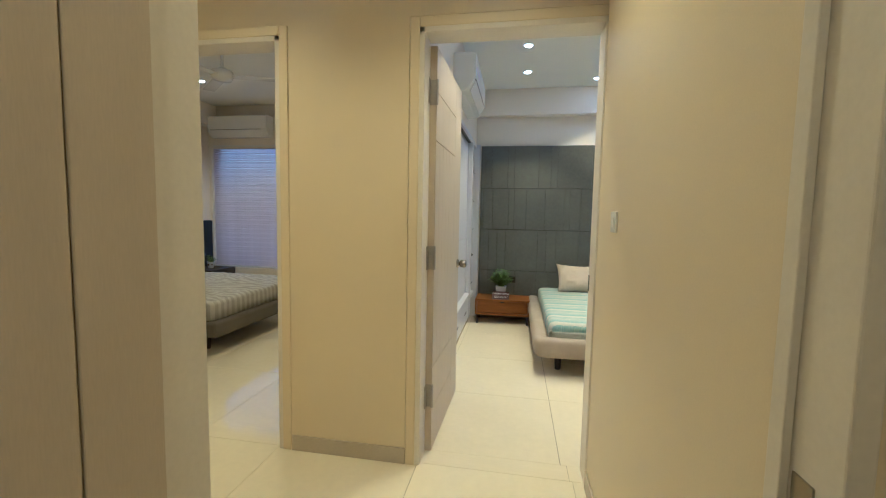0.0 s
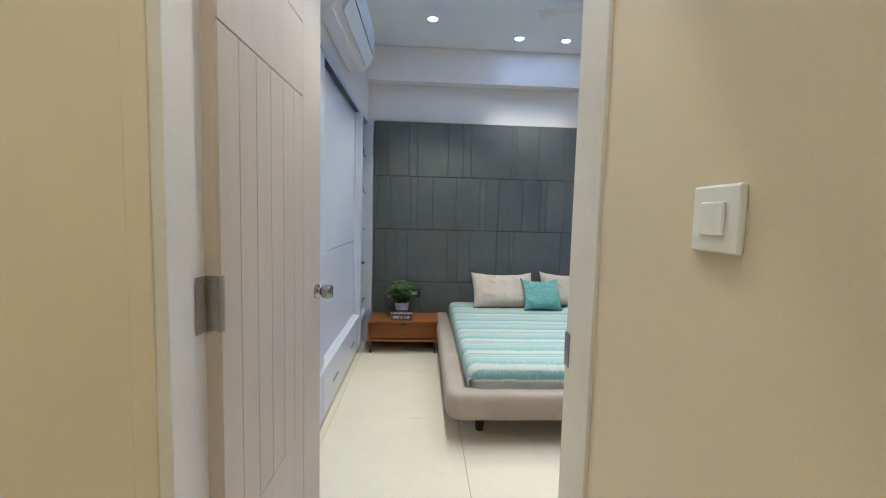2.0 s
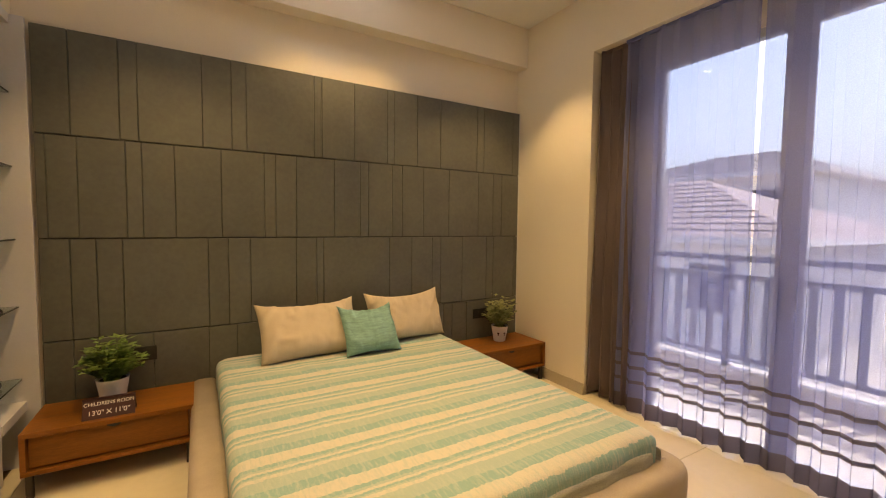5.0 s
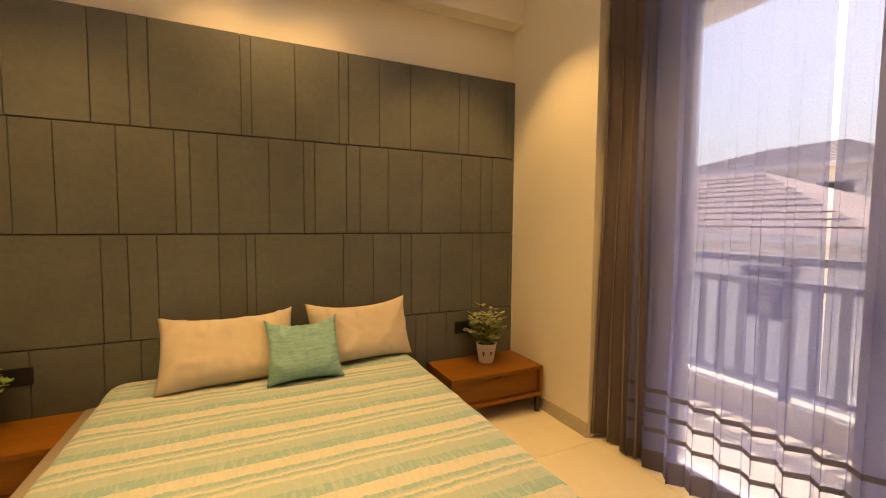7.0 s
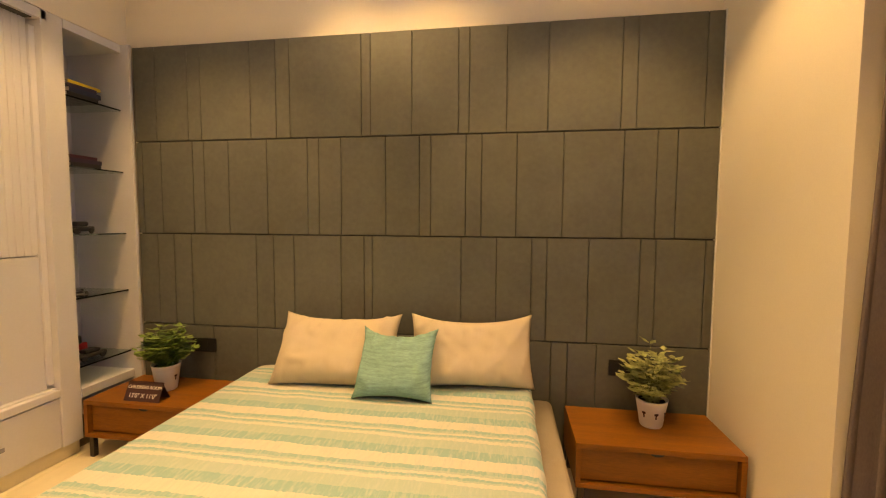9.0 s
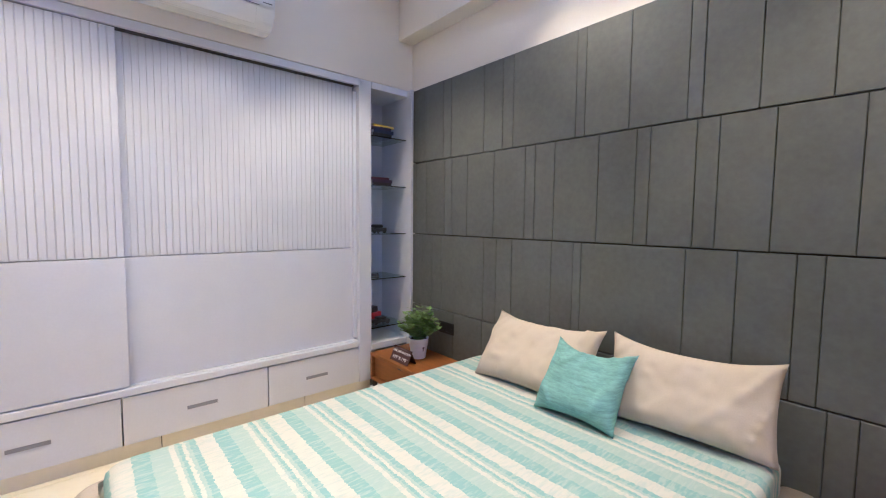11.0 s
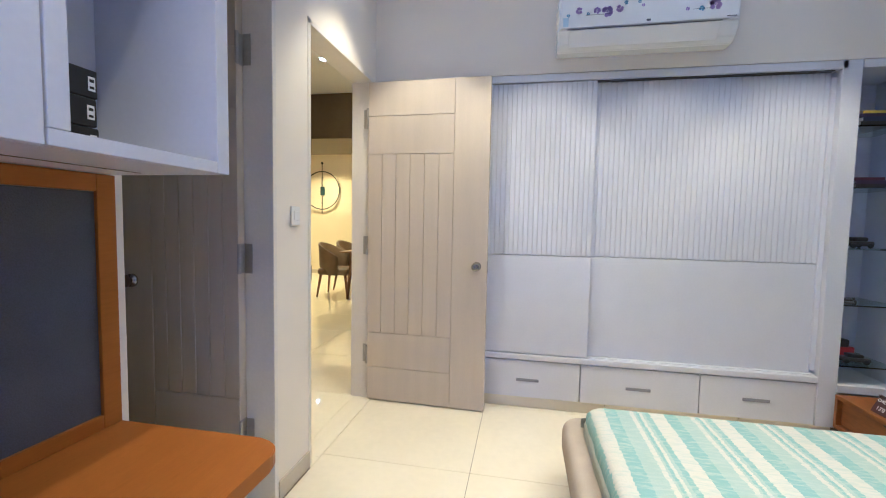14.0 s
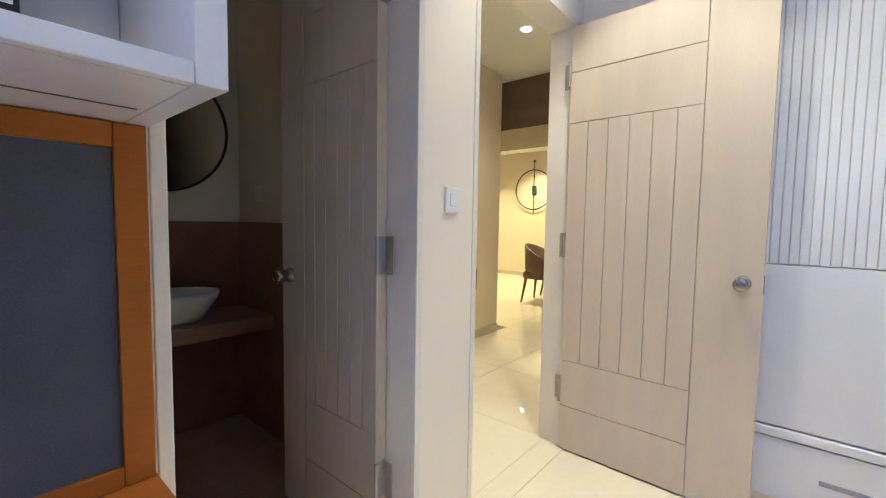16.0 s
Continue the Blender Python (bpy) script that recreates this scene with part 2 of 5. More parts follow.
M_MIRROR = plain("mirror", (0.85, 0.85, 0.85), 0.02, 1.0)
M_NAVY = material("navy_fabric", (0.012, 0.022, 0.038), 0.8, bump=0.2)
M_GREYFAB = material("grey_sheet", (0.42, 0.40, 0.36), 0.9, vary=0.1, bump=0.4, fine=160)
# both browns lightened in place of a bathroom lamp's light
M_BROWNTILE = material("brown_tile", (0.25, 0.135, 0.07), 0.3, vary=0.15)
M_BATHFLOOR = material("bath_floor", (0.42, 0.29, 0.18), 0.35, vary=0.15)
M_LEATHER = material("brown_leather", (0.19, 0.135, 0.085), 0.5, vary=0.15, fine=200, bump=0.25)
M_BRASSWOOD = material("chair_leg_wood", (0.16, 0.07, 0.03), 0.4)
M_OLIVE = material("olive_laminate", (0.16, 0.12, 0.06), 0.5, vary=0.08)
M_BOARD = material("charcoal_felt", (0.105, 0.108, 0.122), 0.95, vary=0.12, fine=300, bump=0.3, spec=0.1)
# clay red with haze put into the colour, hence the grey
M_ROOF = material("clay_roof", (0.24, 0.19, 0.175), 0.8, vary=0.2, scale=1, fine=8, bump=0.5)
M_ROOFDARK = material("dark_roof", (0.12, 0.11, 0.12), 0.8, vary=0.15, scale=1, fine=8, bump=0.5)
# facade and ground paled to stand in for sunlight on this side
M_FACADE = material("facade", (0.78, 0.75, 0.70), 0.85, vary=0.08, scale=0.5, fine=10)
M_GROUND = material("ground", (0.36, 0.33, 0.29), 0.9, vary=0.2, scale=0.3, fine=5)
M_RAIL = material("grey_rail_paint", (0.16, 0.17, 0.21), 0.5)
M_GLOW = plain("lamp_disc", (1.0, 0.93, 0.82), 0.5, 0, 14.0)
M_GLOWWARM = plain("warm_lamp_disc", (1.0, 0.86, 0.62), 0.5, 0, 14.0)
M_INK = plain("white_ink", (0.85, 0.83, 0.8), 0.6)
M_SIGN = plain("maroon_card", (0.055, 0.018, 0.02), 0.45)

# ---- builders ----


def boxes(*items, bevel=0.0, seg=2):
    """One bmesh of boxes, each (x0, y0, z0, x1, y1, z1)."""
    bm = bmesh.new()
    for x0, y0, z0, x1, y1, z1 in items:
        m = Matrix.Translation(((x0 + x1) / 2, (y0 + y1) / 2, (z0 + z1) / 2)) @ Matrix.Diagonal((abs(x1 - x0), abs(y1 - y0), abs(z1 - z0), 1))
        bmesh.ops.create_cube(bm, size=1, matrix=m)
    if bevel:
        bmesh.ops.bevel(bm, geom=list(bm.edges), offset=bevel, segments=seg, affect="EDGES", profile=0.5)
    return bm


def cone(p0, p1, r0, r1, seg=16, bm=None):
    """A tapered rod from p0 to p1."""
    bm = bm or bmesh.new()
    a, b = Vector(p0), Vector(p1)
    turn = (b - a).to_track_quat("Z", "Y").to_matrix().to_4x4()
    bmesh.ops.create_cone(bm, cap_ends=True, segments=seg, radius1=r0, radius2=r1, depth=(b - a).length, matrix=Matrix.Translation((a + b) / 2) @ turn)
    return bm


def lathe(profile, seg=24, closed=True):
    """A turned shape about z from (radius, height) pairs."""
    bm = bmesh.new()
    rings = []
    for r, z in profile:
        rings.append([bm.verts.new((r * math.cos(2 * math.pi * i / seg), r * math.sin(2 * math.pi * i / seg), z)) for i in range(seg)])
    for a, b in zip(rings, rings[1:]):
        for i in range(seg):
            bm.faces.new((a[i], a[(i + 1) % seg], b[(i + 1) % seg], b[i]))
    if closed:
        bm.faces.new(rings[0][::-1])
        bm.faces.new(rings[-1])
    return bm


def moved(bm, m):
    bmesh.ops.transform(bm, matrix=m, verts=bm.verts)
    return bm


def mesh_of(name, bm, mat, smooth=False):
    me = bpy.data.meshes.new(name)
    bmesh.ops.recalc_face_normals(bm, faces=bm.faces)
    bm.to_mesh(me)
    bm.free()
    me.materials.append(mat)
    if smooth:
        me.polygons.foreach_set("use_smooth", [True] * len(me.polygons))
    return me


def part(name, bm, mat, parent, label="", smooth=False):
    ob = new(name, mesh_of(name, bm, mat, smooth))
    ob.parent = parent
    if label:
        ob["label"] = label
    return ob


def piece(name, me, parent, x, y, z, sx=1, sy=1, sz=1):
    ob = new(name, me)
    ob.parent = parent
    ob.location, ob.scale = (x, y, z), (sx, sy, sz)
    return ob


def thing(name, at, label, category, group="", rz=0.0, kind=""):
    ob = new(name)
    ob.matrix_basis = pose(*at, 0, 0, rz)
    return tagged(ob, label, category, group, kind)


def solid(name, bm, mat, label, category="", kind="structure", smooth=False):
    return tagged(new(name, mesh_of(name, bm, mat, smooth)), label, category or name.split("_")[0], "", kind)


def words(text, size, mat, parent, m, name="lettering"):
    cu = bpy.data.curves.new(name, "FONT")
    cu.body, cu.size, cu.align_x, cu.align_y, cu.extrude = text, size, "CENTER", "CENTER", 0.0004
    tmp = bpy.data.objects.new("tmp", cu)
    me = bpy.data.meshes.new_from_object(tmp)
    bpy.data.objects.remove(tmp)
    bpy.data.curves.remove(cu)
    me.materials.clear()
    me.materials.append(mat)
    ob = new(name, me)
    ob.parent, ob.matrix_basis = parent, m
    return ob


# ---- shell ----
CEIL = 2.86
NY, SY, WX, EX = 6.83, 3.60, -0.04, 3.115      # bedroom faces
HS = 3.47                                      # hall's north wall face
OPX0, OPX1, OPZ = 0.006, 0.888, 2.205           # bedroom doorway
BTX0, BTX1 = 1.150, 1.868                       # bathroom doorway
MSX0, MSX1 = -1.58, -0.73                      # other bedroom's doorway
HX = 0.868                                      # hall's east wall face
HN0, HN1 = 1.93, 2.03                          # wall with the first doorway
FDX0, FDX1 = -0.029, 0.868
WY0, WY1, WZ = 4.15, 6.03, 2.445
GY1, GZ = 5.66, 2.275                         # glazed opening behind the curtains

solid("wall_north", boxes((-0.62, NY, 0, 3.4, NY + 0.15, CEIL + 0.1)), M_WALL, "cream painted bedroom wall above the panelling", "wall")
solid("beam", boxes((WX, 6.705, 2.54, EX, NY - 0.001, CEIL - 0.002), bevel=0.004), M_WALL, "cream painted ceiling beam along the bed wall", "beam")
solid("wall_west", boxes((-0.62, SY, 2.205, WX, NY, CEIL + 0.1), (-0.62, SY - 0.13, 0, -0.56, NY, 2.205)), M_WALL, "cream painted wall above the wardrobe", "wall")
solid("wall_east", boxes((EX, WY1, 0, 3.36, NY, CEIL + 0.1), (EX, SY - 0.13, 0, 3.36, WY0, CEIL + 0.1), (EX, WY0, WZ, 3.36, WY1, CEIL + 0.1), (3.275, GY1, 0, 3.36, WY1, WZ), (3.275, WY0, GZ, 3.36, GY1, WZ)), M_WALL, "cream painted wall with a full-height window opening", "wall")
solid("wall_south", boxes((-0.56, HS, 0, OPX0, SY, CEIL + 0.1), (OPX1, HS, 0, BTX0, SY, CEIL + 0.1), (BTX1, HS, 0, EX, SY, CEIL + 0.1),
                          (OPX0, HS, OPZ, OPX1, SY, CEIL + 0.1), (BTX0, HS, OPZ, BTX1, SY, CEIL + 0.1)), M_WALL, "cream painted wall with two doorways", "wall")
solid("ceiling", boxes((-0.62, SY, CEIL, 3.36, NY, CEIL + 0.1)), M_CEIL, "plain white painted bedroom ceiling", "ceiling")
solid("floor_base", boxes((-7, -3.2, -0.12, 3.36, 7.3, -0.004)), M_GROUT, "dark grout bed under the floor tiles", "floor")

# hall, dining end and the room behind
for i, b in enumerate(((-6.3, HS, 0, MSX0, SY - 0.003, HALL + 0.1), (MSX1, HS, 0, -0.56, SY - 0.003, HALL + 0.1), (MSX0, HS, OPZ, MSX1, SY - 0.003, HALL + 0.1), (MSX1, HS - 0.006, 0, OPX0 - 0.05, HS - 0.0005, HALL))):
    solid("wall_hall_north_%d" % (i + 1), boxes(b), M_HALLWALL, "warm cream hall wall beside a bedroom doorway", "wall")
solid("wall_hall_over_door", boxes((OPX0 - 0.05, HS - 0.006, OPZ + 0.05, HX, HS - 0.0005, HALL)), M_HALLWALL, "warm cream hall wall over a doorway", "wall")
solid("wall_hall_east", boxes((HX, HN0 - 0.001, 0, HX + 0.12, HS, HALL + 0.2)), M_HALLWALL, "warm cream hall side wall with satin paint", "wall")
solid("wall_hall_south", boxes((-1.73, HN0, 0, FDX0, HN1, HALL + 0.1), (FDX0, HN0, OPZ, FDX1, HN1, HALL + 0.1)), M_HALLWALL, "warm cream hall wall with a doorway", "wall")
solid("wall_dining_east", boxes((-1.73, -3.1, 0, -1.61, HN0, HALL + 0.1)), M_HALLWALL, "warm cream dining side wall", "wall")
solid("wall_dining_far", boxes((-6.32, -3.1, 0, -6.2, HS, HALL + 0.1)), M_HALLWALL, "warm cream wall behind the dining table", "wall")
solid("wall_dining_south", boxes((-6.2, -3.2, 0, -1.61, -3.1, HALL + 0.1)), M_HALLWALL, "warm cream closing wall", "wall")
solid("wall_start_room", boxes((-0.9, -0.1, 0, HX + 0.12, 0, HALL + 0.1), (-1.0, -0.1, 0, -0.9, HN0, HALL + 0.1), (HX + 0.12, -0.1, 0, HX + 0.24, HN0, HALL + 0.1)), M_WALL, "cream walls behind the first doorway", "wall")
solid("ceiling_hall", boxes((-6.32, -3.2, HALL, HX + 0.24, HS, HALL + 0.12)), M_CEIL, "plain white painted hall ceiling", "ceiling")
solid("ceiling_bulkhead", boxes((-3.1, -3.1, 2.22, -1.95, HS - 0.1, HALL - 0.002), bevel=0.003), M_OLIVE, "olive brown dropped bulkhead with small spotlights", "ceiling")

# other bedroom
solid("wall_master_west", boxes((-4.24, SY - 0.002, 0, -4.12, 7.25, CEIL + 0.1)), M_WALL, "cream wall behind the dark headboard", "wall")
solid("wall_master_north", boxes((-4.12, 7.1, 0, -4.07, 7.25, CEIL + 0.1), (-4.07, 7.1, 0, -2.2, 7.25, 0.45), (-4.07, 7.1, 2.24, -2.2, 7.25, CEIL + 0.1), (-2.2, 7.1, 0, -0.62, 7.25, CEIL + 0.1)), M_WALL, "cream wall with a wide window", "wall")
solid("ceiling_master", boxes((-4.24, SY, CEIL, -0.62, 7.25, CEIL + 0.1)), M_CEIL, "white painted bedroom ceiling", "ceiling")
solid("beam_master", boxes((-4.12, SY, 2.55, -3.98, 7.1, CEIL - 0.002), bevel=0.004), M_WALL, "cream ceiling beam over the headboard", "beam")
solid("wall_master_inner", boxes((-0.68, SY, 0, -0.625, 7.25, CEIL + 0.1)), M_WALL, "cream partition wall", "wall")
solid("wall_over_hall", boxes((-4.24, HS + 0.001, HALL + 0.1, -0.56, SY - 0.004, CEIL + 0.1)), M_WALL, "cream wall above the hall ceiling", "wall")

# bathroom
solid("wall_bath", boxes((HX + 0.121, 1.83, 0, 2.5, 1.95, 2.5), (2.4, 1.95, 0, 2.5, HS, 2.5)), M_WALL, "beige painted bathroom wall in shade", "wall")
solid("bath_dado", boxes((HX + 0.121, 1.951, 0, HX + 0.135, HS - 0.001, 1.17), (HX + 0.135, 1.951, 0, 2.4, 1.966, 1.17)), M_BROWNTILE, "dark brown wall tiles in the bathroom", "wall tiles")
solid("ceiling_bath", boxes((HX + 0.12, 1.83, 2.5, 2.5, HS, 2.6)), M_CEIL, "white bathroom ceiling", "ceiling")
solid("floor_bath", boxes((HX + 0.14, 1.97, -0.003, 2.4, HS - 0.02, 0.002)), M_BATHFLOOR, "brown bathroom floor", "floor")


def door_frame(name, x0, x1, y0, y1, z1, mat=M_FRAME, face=0.045, both=False):
    """A lining with a slim casing on both faces."""
    f = thing(name, (0, 0, 0), "off-white painted wooden door frame", "door frame", kind="structure")
    for n, b in (("jamb", (x0, y0 - 0.012, 0, x0 + 0.028, y1 + 0.003, z1)), ("jamb", (x1 - 0.028, y0 - 0.012, 0, x1, y1 + 0.003, z1)),
                 ("head", (x0, y0 - 0.012, z1 - 0.028, x1, y1 + 0.003, z1))):
        part(n, boxes(b, bevel=0.003), mat, f)
    for y in (y0 - 0.016, y1 + 0.002):
        if y > y0 and not both:
            continue
        part("casing", boxes((x0 - face, y, 0, x0 + 0.002, y + 0.014, z1 + face), bevel=0.003), M_HALLWALL, f)
        if x1 + face < HX:
            part("casing", boxes((x1 - 0.002, y, 0, x1 + face, y + 0.014, z1 + face), bevel=0.003), M_HALLWALL, f)
        part("casing", boxes((x0 + 0.003, y + 0.001, z1 - 0.002, x1 - 0.003, y + 0.013, z1 + face), bevel=0.003), M_HALLWALL, f)
    return f


door_frame("door_frame_1", OPX0, OPX1, HS, SY, OPZ)
door_frame("door_frame_2", BTX0 - 0.002, BTX1, HS, SY, OPZ)
door_frame("door_frame_3", MSX0, MSX1, HS, SY, OPZ)
first = door_frame("door_frame_4", FDX0, FDX1, HN0, HN1, OPZ, both=True)
part("stop", boxes((FDX1 - 0.040, HN1 - 0.028, 0, FDX1 - 0.0285, HN1 + 0.002, OPZ - 0.029), bevel=0.002), M_FRAME, first)


def door_leaf(name, at, rz, width, label, side=1, plates=True):
    """A boarded flush leaf, hinged at its origin, that runs along +y; the boards show on its +x face."""
    d = thing(name, at, label, "door", rz=rz, kind="structure")
    h, t = 2.165, 0.034
    part("core", boxes((-t, 0, 0.008, -0.003, width, h), bevel=0.002), M_DOOR, d)
    ys = width * 0.72
    g = 0.0017
    cells = [(ys + g, width, 0.008, h)]
    for z0, z1 in ((1.94, h), (1.69, 1.94), (0.24, 0.48), (0.008, 0.24)):
        cells.append((0, ys - g, z0 + g, z1 - g))
    k = 6
    for i in range(k):
        cells.append((i * ys / k + g * (i > 0), (i + 1) * ys / k - g, 0.48 + g, 1.69 - g))
    for y0, y1, z0, z1 in cells:
        for x0, x1 in ((-0.003, 0.004), (-t - 0.006, -t)):
            part("board", boxes((x0, y0, z0, x1, y1, z1), bevel=0.0012, seg=1), M_DOOR, d)
    for s, x in ((1, 0.004), (-1, -t - 0.006)):
        part("knob", moved(lathe([(0.029, 0), (0.029, 0.010), (0.016, 0.013), (0.015, 0.022), (0.024, 0.026), (0.027, 0.032), (0.027, 0.060), (0.024, 0.066), (0.012, 0.067), (0.0, 0.065)], 24, False),
                             pose(x, width - 0.065, 0.965, 0, 90 * s, 0)), M_STEEL, d, "brushed steel round knob", True)
    part("latch", boxes((-0.026, width - 0.002, 0.925, -0.008, width + 0.003, 1.0)), M_STEEL, d)
    for z in (0.26, 1.015, 1.87):
        k = 0.006 if side > 0 else -t - 0.008
        h_ = part("hinge", boxes((-t + 0.002, -0.0035, z, 0.0, -0.0002, z + 0.125), bevel=0.0008, seg=1), M_HINGE, d, "steel butt hinge")
        part("knuckle", cone((k, -0.006, z), (k, -0.006, z + 0.125), 0.0075, 0.0075, 12), M_HINGE, h_)
        if not plates:
            continue
        j = k - side * 0.033
        part("jamb_plate", boxes((j - 0.0015, -0.045, z, j + 0.0015, -0.010, z + 0.125), bevel=0.0006, seg=1), M_HINGE, h_)
    return d


door_leaf("door_1", (0.066, SY - 0.008, 0), -1.3, 0.815, "pale ash laminate door with grooved boards, standing open")
door_leaf("door_2", (1.185, HS + 0.002, 0), 180, 0.59, "pale ash laminate bathroom door with grooved boards, standing open", -1)
door_leaf("door_3", (FDX0 + 0.02, HN0 - 0.012, 0), 172, 0.82, "pale ash laminate door folded back into its room", 1, False)
# strike plate and hinges seen on the linings
tagged(solid("strike_plate", boxes((OPX1 - 0.030, SY - 0.026, 0.94, OPX1 - 0.0275, SY + 0.0045, 1.02), bevel=0.001), M_STEEL, "steel strike plate in the door lining", "strike plate"), kind="structure")

solid("strike_plate_2", boxes((MSX0 + 0.0275, HS + 0.05, 0.93, MSX0 + 0.031, HS + 0.085, 1.02), bevel=0.001), M_STEEL, "steel strike plate in the door lining", "strike plate")
solid("strike_plate_3", boxes((FDX1 - 0.031, HN0 + 0.028, 0.92, FDX1 - 0.0275, HN0 + 0.065, 1.0), bevel=0.001), M_STEEL, "steel strike plate in the door lining", "strike plate")
# skirtings
SK = [(MSX1 + 0.05, HS - 0.016, OPX0 - 0.048, HS - 0.0065), (OPX1, SY + 0.0005, BTX0, SY + 0.010), (HX - 0.010, HN1 + 0.05, HX - 0.0005, HS - 0.02),
      (EX - 0.010, WY1, EX - 0.0005, 6.78), (-6.199, -3.0, -6.19, HS - 0.01), (-1.73, HN1 + 0.0005, FDX0 - 0.05, HN1 + 0.010), (-4.1, HS - 0.0105, MSX0 - 0.05, HS - 0.0005)]
for i, (x0, y0, x1, y1) in enumerate(SK):
    solid("baseboard_%d" % (i + 1), boxes((x0, y0, 0, x1, y1, 0.085), bevel=0.002), M_SKIRT, "grey-beige tile skirting along the wall", "skirting")

# ---- window and balcony ----
win = thing("window_1", (3.31, 0, 0), "dark aluminium sliding balcony door with clear panes", "window", kind="structure")
for b in ((-0.03, WY0, 0, 0.03, GY1, 0.05), (-0.03, WY0, GZ - 0.05, 0.03, GY1, GZ), (-0.03, GY1 - 0.05, 0.05, 0.03, GY1, GZ - 0.05), (-0.03, WY0, 0.05, 0.03, WY0 + 0.05, GZ - 0.05),
          (-0.026, 4.85, 0.0505, -0.001, 4.92, GZ - 0.0505), (0.001, 4.915, 0.0505, 0.026, 4.985, GZ - 0.0505)):
    part("frame", boxes(b, bevel=0.003), M_WINFRAME, win)
for x, y0, y1 in ((-0.013, WY0 + 0.051, 4.849), (0.013, 4.986, GY1 - 0.051)):
    g = part("pane", boxes((x - 0.003, y0, 0.051, x + 0.003, y1, GZ - 0.051)), M_GLASS, win)
    g.visible_shadow = False
part("pull_handle", boxes((-0.05, 4.93, 0.78, -0.036, 4.955, 0.98), (-0.036, 4.935, 0.80, -0.001, 4.95, 0.815), (-0.036, 4.935, 0.945, -0.001, 4.95, 0.96), bevel=0.003), M_BLACK, win, "black pull handle")
# added slab above the balcony, blocks direct sun from the window
solid("balcony_ceiling", boxes((3.36, 2.5, 2.72, 4.62, 8, 2.87)), M_FACADE, "plastered slab added over the balcony to keep sun out of the room", "ceiling")
solid("balcony_floor", boxes((3.36, 2.5, -0.15, 4.6, 8, -0.03)), M_SKIRT, "grey tiled balcony floor", "balcony floor")
solid("balcony_curb", boxes((4.34, 2.5, -0.03, 4.5, 8, 0.12)), M_SKIRT, "low plastered balcony kerb", "kerb")
rail = thing("balcony_railing", (4.42, 0, 0.12), "grey painted metal balcony railing with flat balusters", "railing")
part("top_rail", boxes((-0.03, 2.5, 0.845, 0.03, 8, 0.895), bevel=0.005), M_RAIL, rail)
part("mid_rail", boxes((-0.025, 2.5, 0.70, 0.025, 8, 0.745), bevel=0.004), M_RAIL, rail)
part("low_rail", boxes((-0.02, 2.5, 0.06, 0.02, 8, 0.10), bevel=0.004), M_RAIL, rail)
bal = mesh_of("baluster", boxes((-0.012, -0.025, 0, 0.012, 0.025, 0.60), bevel=0.003), M_RAIL)
for i in range(40):
    piece("baluster", bal, rail, 0, 2.6 + i * 0.135, 0.10)
for y in (2.9, 4.3, 5.7, 7.1):
    part("post", boxes((-0.025, y - 0.025, 0, 0.025, y + 0.025, 0.844)), M_RAIL, rail)
solid("ground", boxes((-60, -150, -3.7, 260, 180, -3.6)), M_GROUND, "dusty ground between the houses", "ground")


def house(at, sx, sy, h, rise, roof, label):
    """A rendered house with a hipped tile roof and windows on the side that faces the balcony."""
    o = thing("house", at, label, "house")
    part("wall", boxes((0, 0, 0, sx, sy, h)), M_FACADE, o)
    bm = bmesh.new()
    e = 0.6
    v = [bm.verts.new(p) for p in ((-e, -e, h), (sx + e, -e, h), (sx + e, sy + e, h), (-e, sy + e, h), (sx / 2, min(sy * 0.35, sx / 2), h + rise), (sx / 2, sy - min(sy * 0.35, sx / 2), h + rise))]
    for f in ((0, 1, 4), (1, 2, 5, 4), (2, 3, 5), (3, 0, 4, 5), (3, 2, 1, 0)):
        bm.faces.new([v[i] for i in f])
    part("roof", bm, roof, o)
    part("eave", boxes((-e, -e, h - 0.18, sx + e, sy + e, h - 0.002)), M_FACADE, o)
    # tile courses
    slope = math.hypot(sx / 2 + e, rise)
    n = int(slope / 0.45)
    for i in range(1, n):
        f = i / n
        x, z = -e + f * (sx / 2 + e), h + rise * f
        y0, y1 = -e + f * (min(sy * 0.35, sx / 2) + e), sy + e - f * (min(sy * 0.35, sx / 2) + e)
        part("tile_course", boxes((x - 0.04, y0, z - 0.03, x + 0.05, y1, z + 0.014)), roof, o)
    k = max(1, int(sy / 3))
    for i in range(k):
        y = (i + 0.5) * sy / k
        w = part("window", boxes((-0.05, y - 0.6, h - 2.1, 0.02, y + 0.6, h - 0.8), bevel=0.02), M_ALU, o)
        part("pane", boxes((-0.06, y - 0.52, h - 2.02, -0.052, y + 0.52, h - 0.88)), M_BLACK, w)
    return o


house((13, 8.5, -3.6), 8, 13, 4.6, 2.0, M_ROOF, "plastered low house with a red clay tile roof")
house((24, 11.5, -3.6), 12, 11, 7.5, 1.9, M_ROOFDARK, "taller house with a dark hipped roof")
house((14, -9, -3.6), 8, 14, 4.4, 2.2, M_ROOF, "plastered low house with a red clay tile roof")
house((34, -6, -3.6), 10, 14, 5.6, 2.4, M_ROOF, "far plastered house with a red clay tile roof")


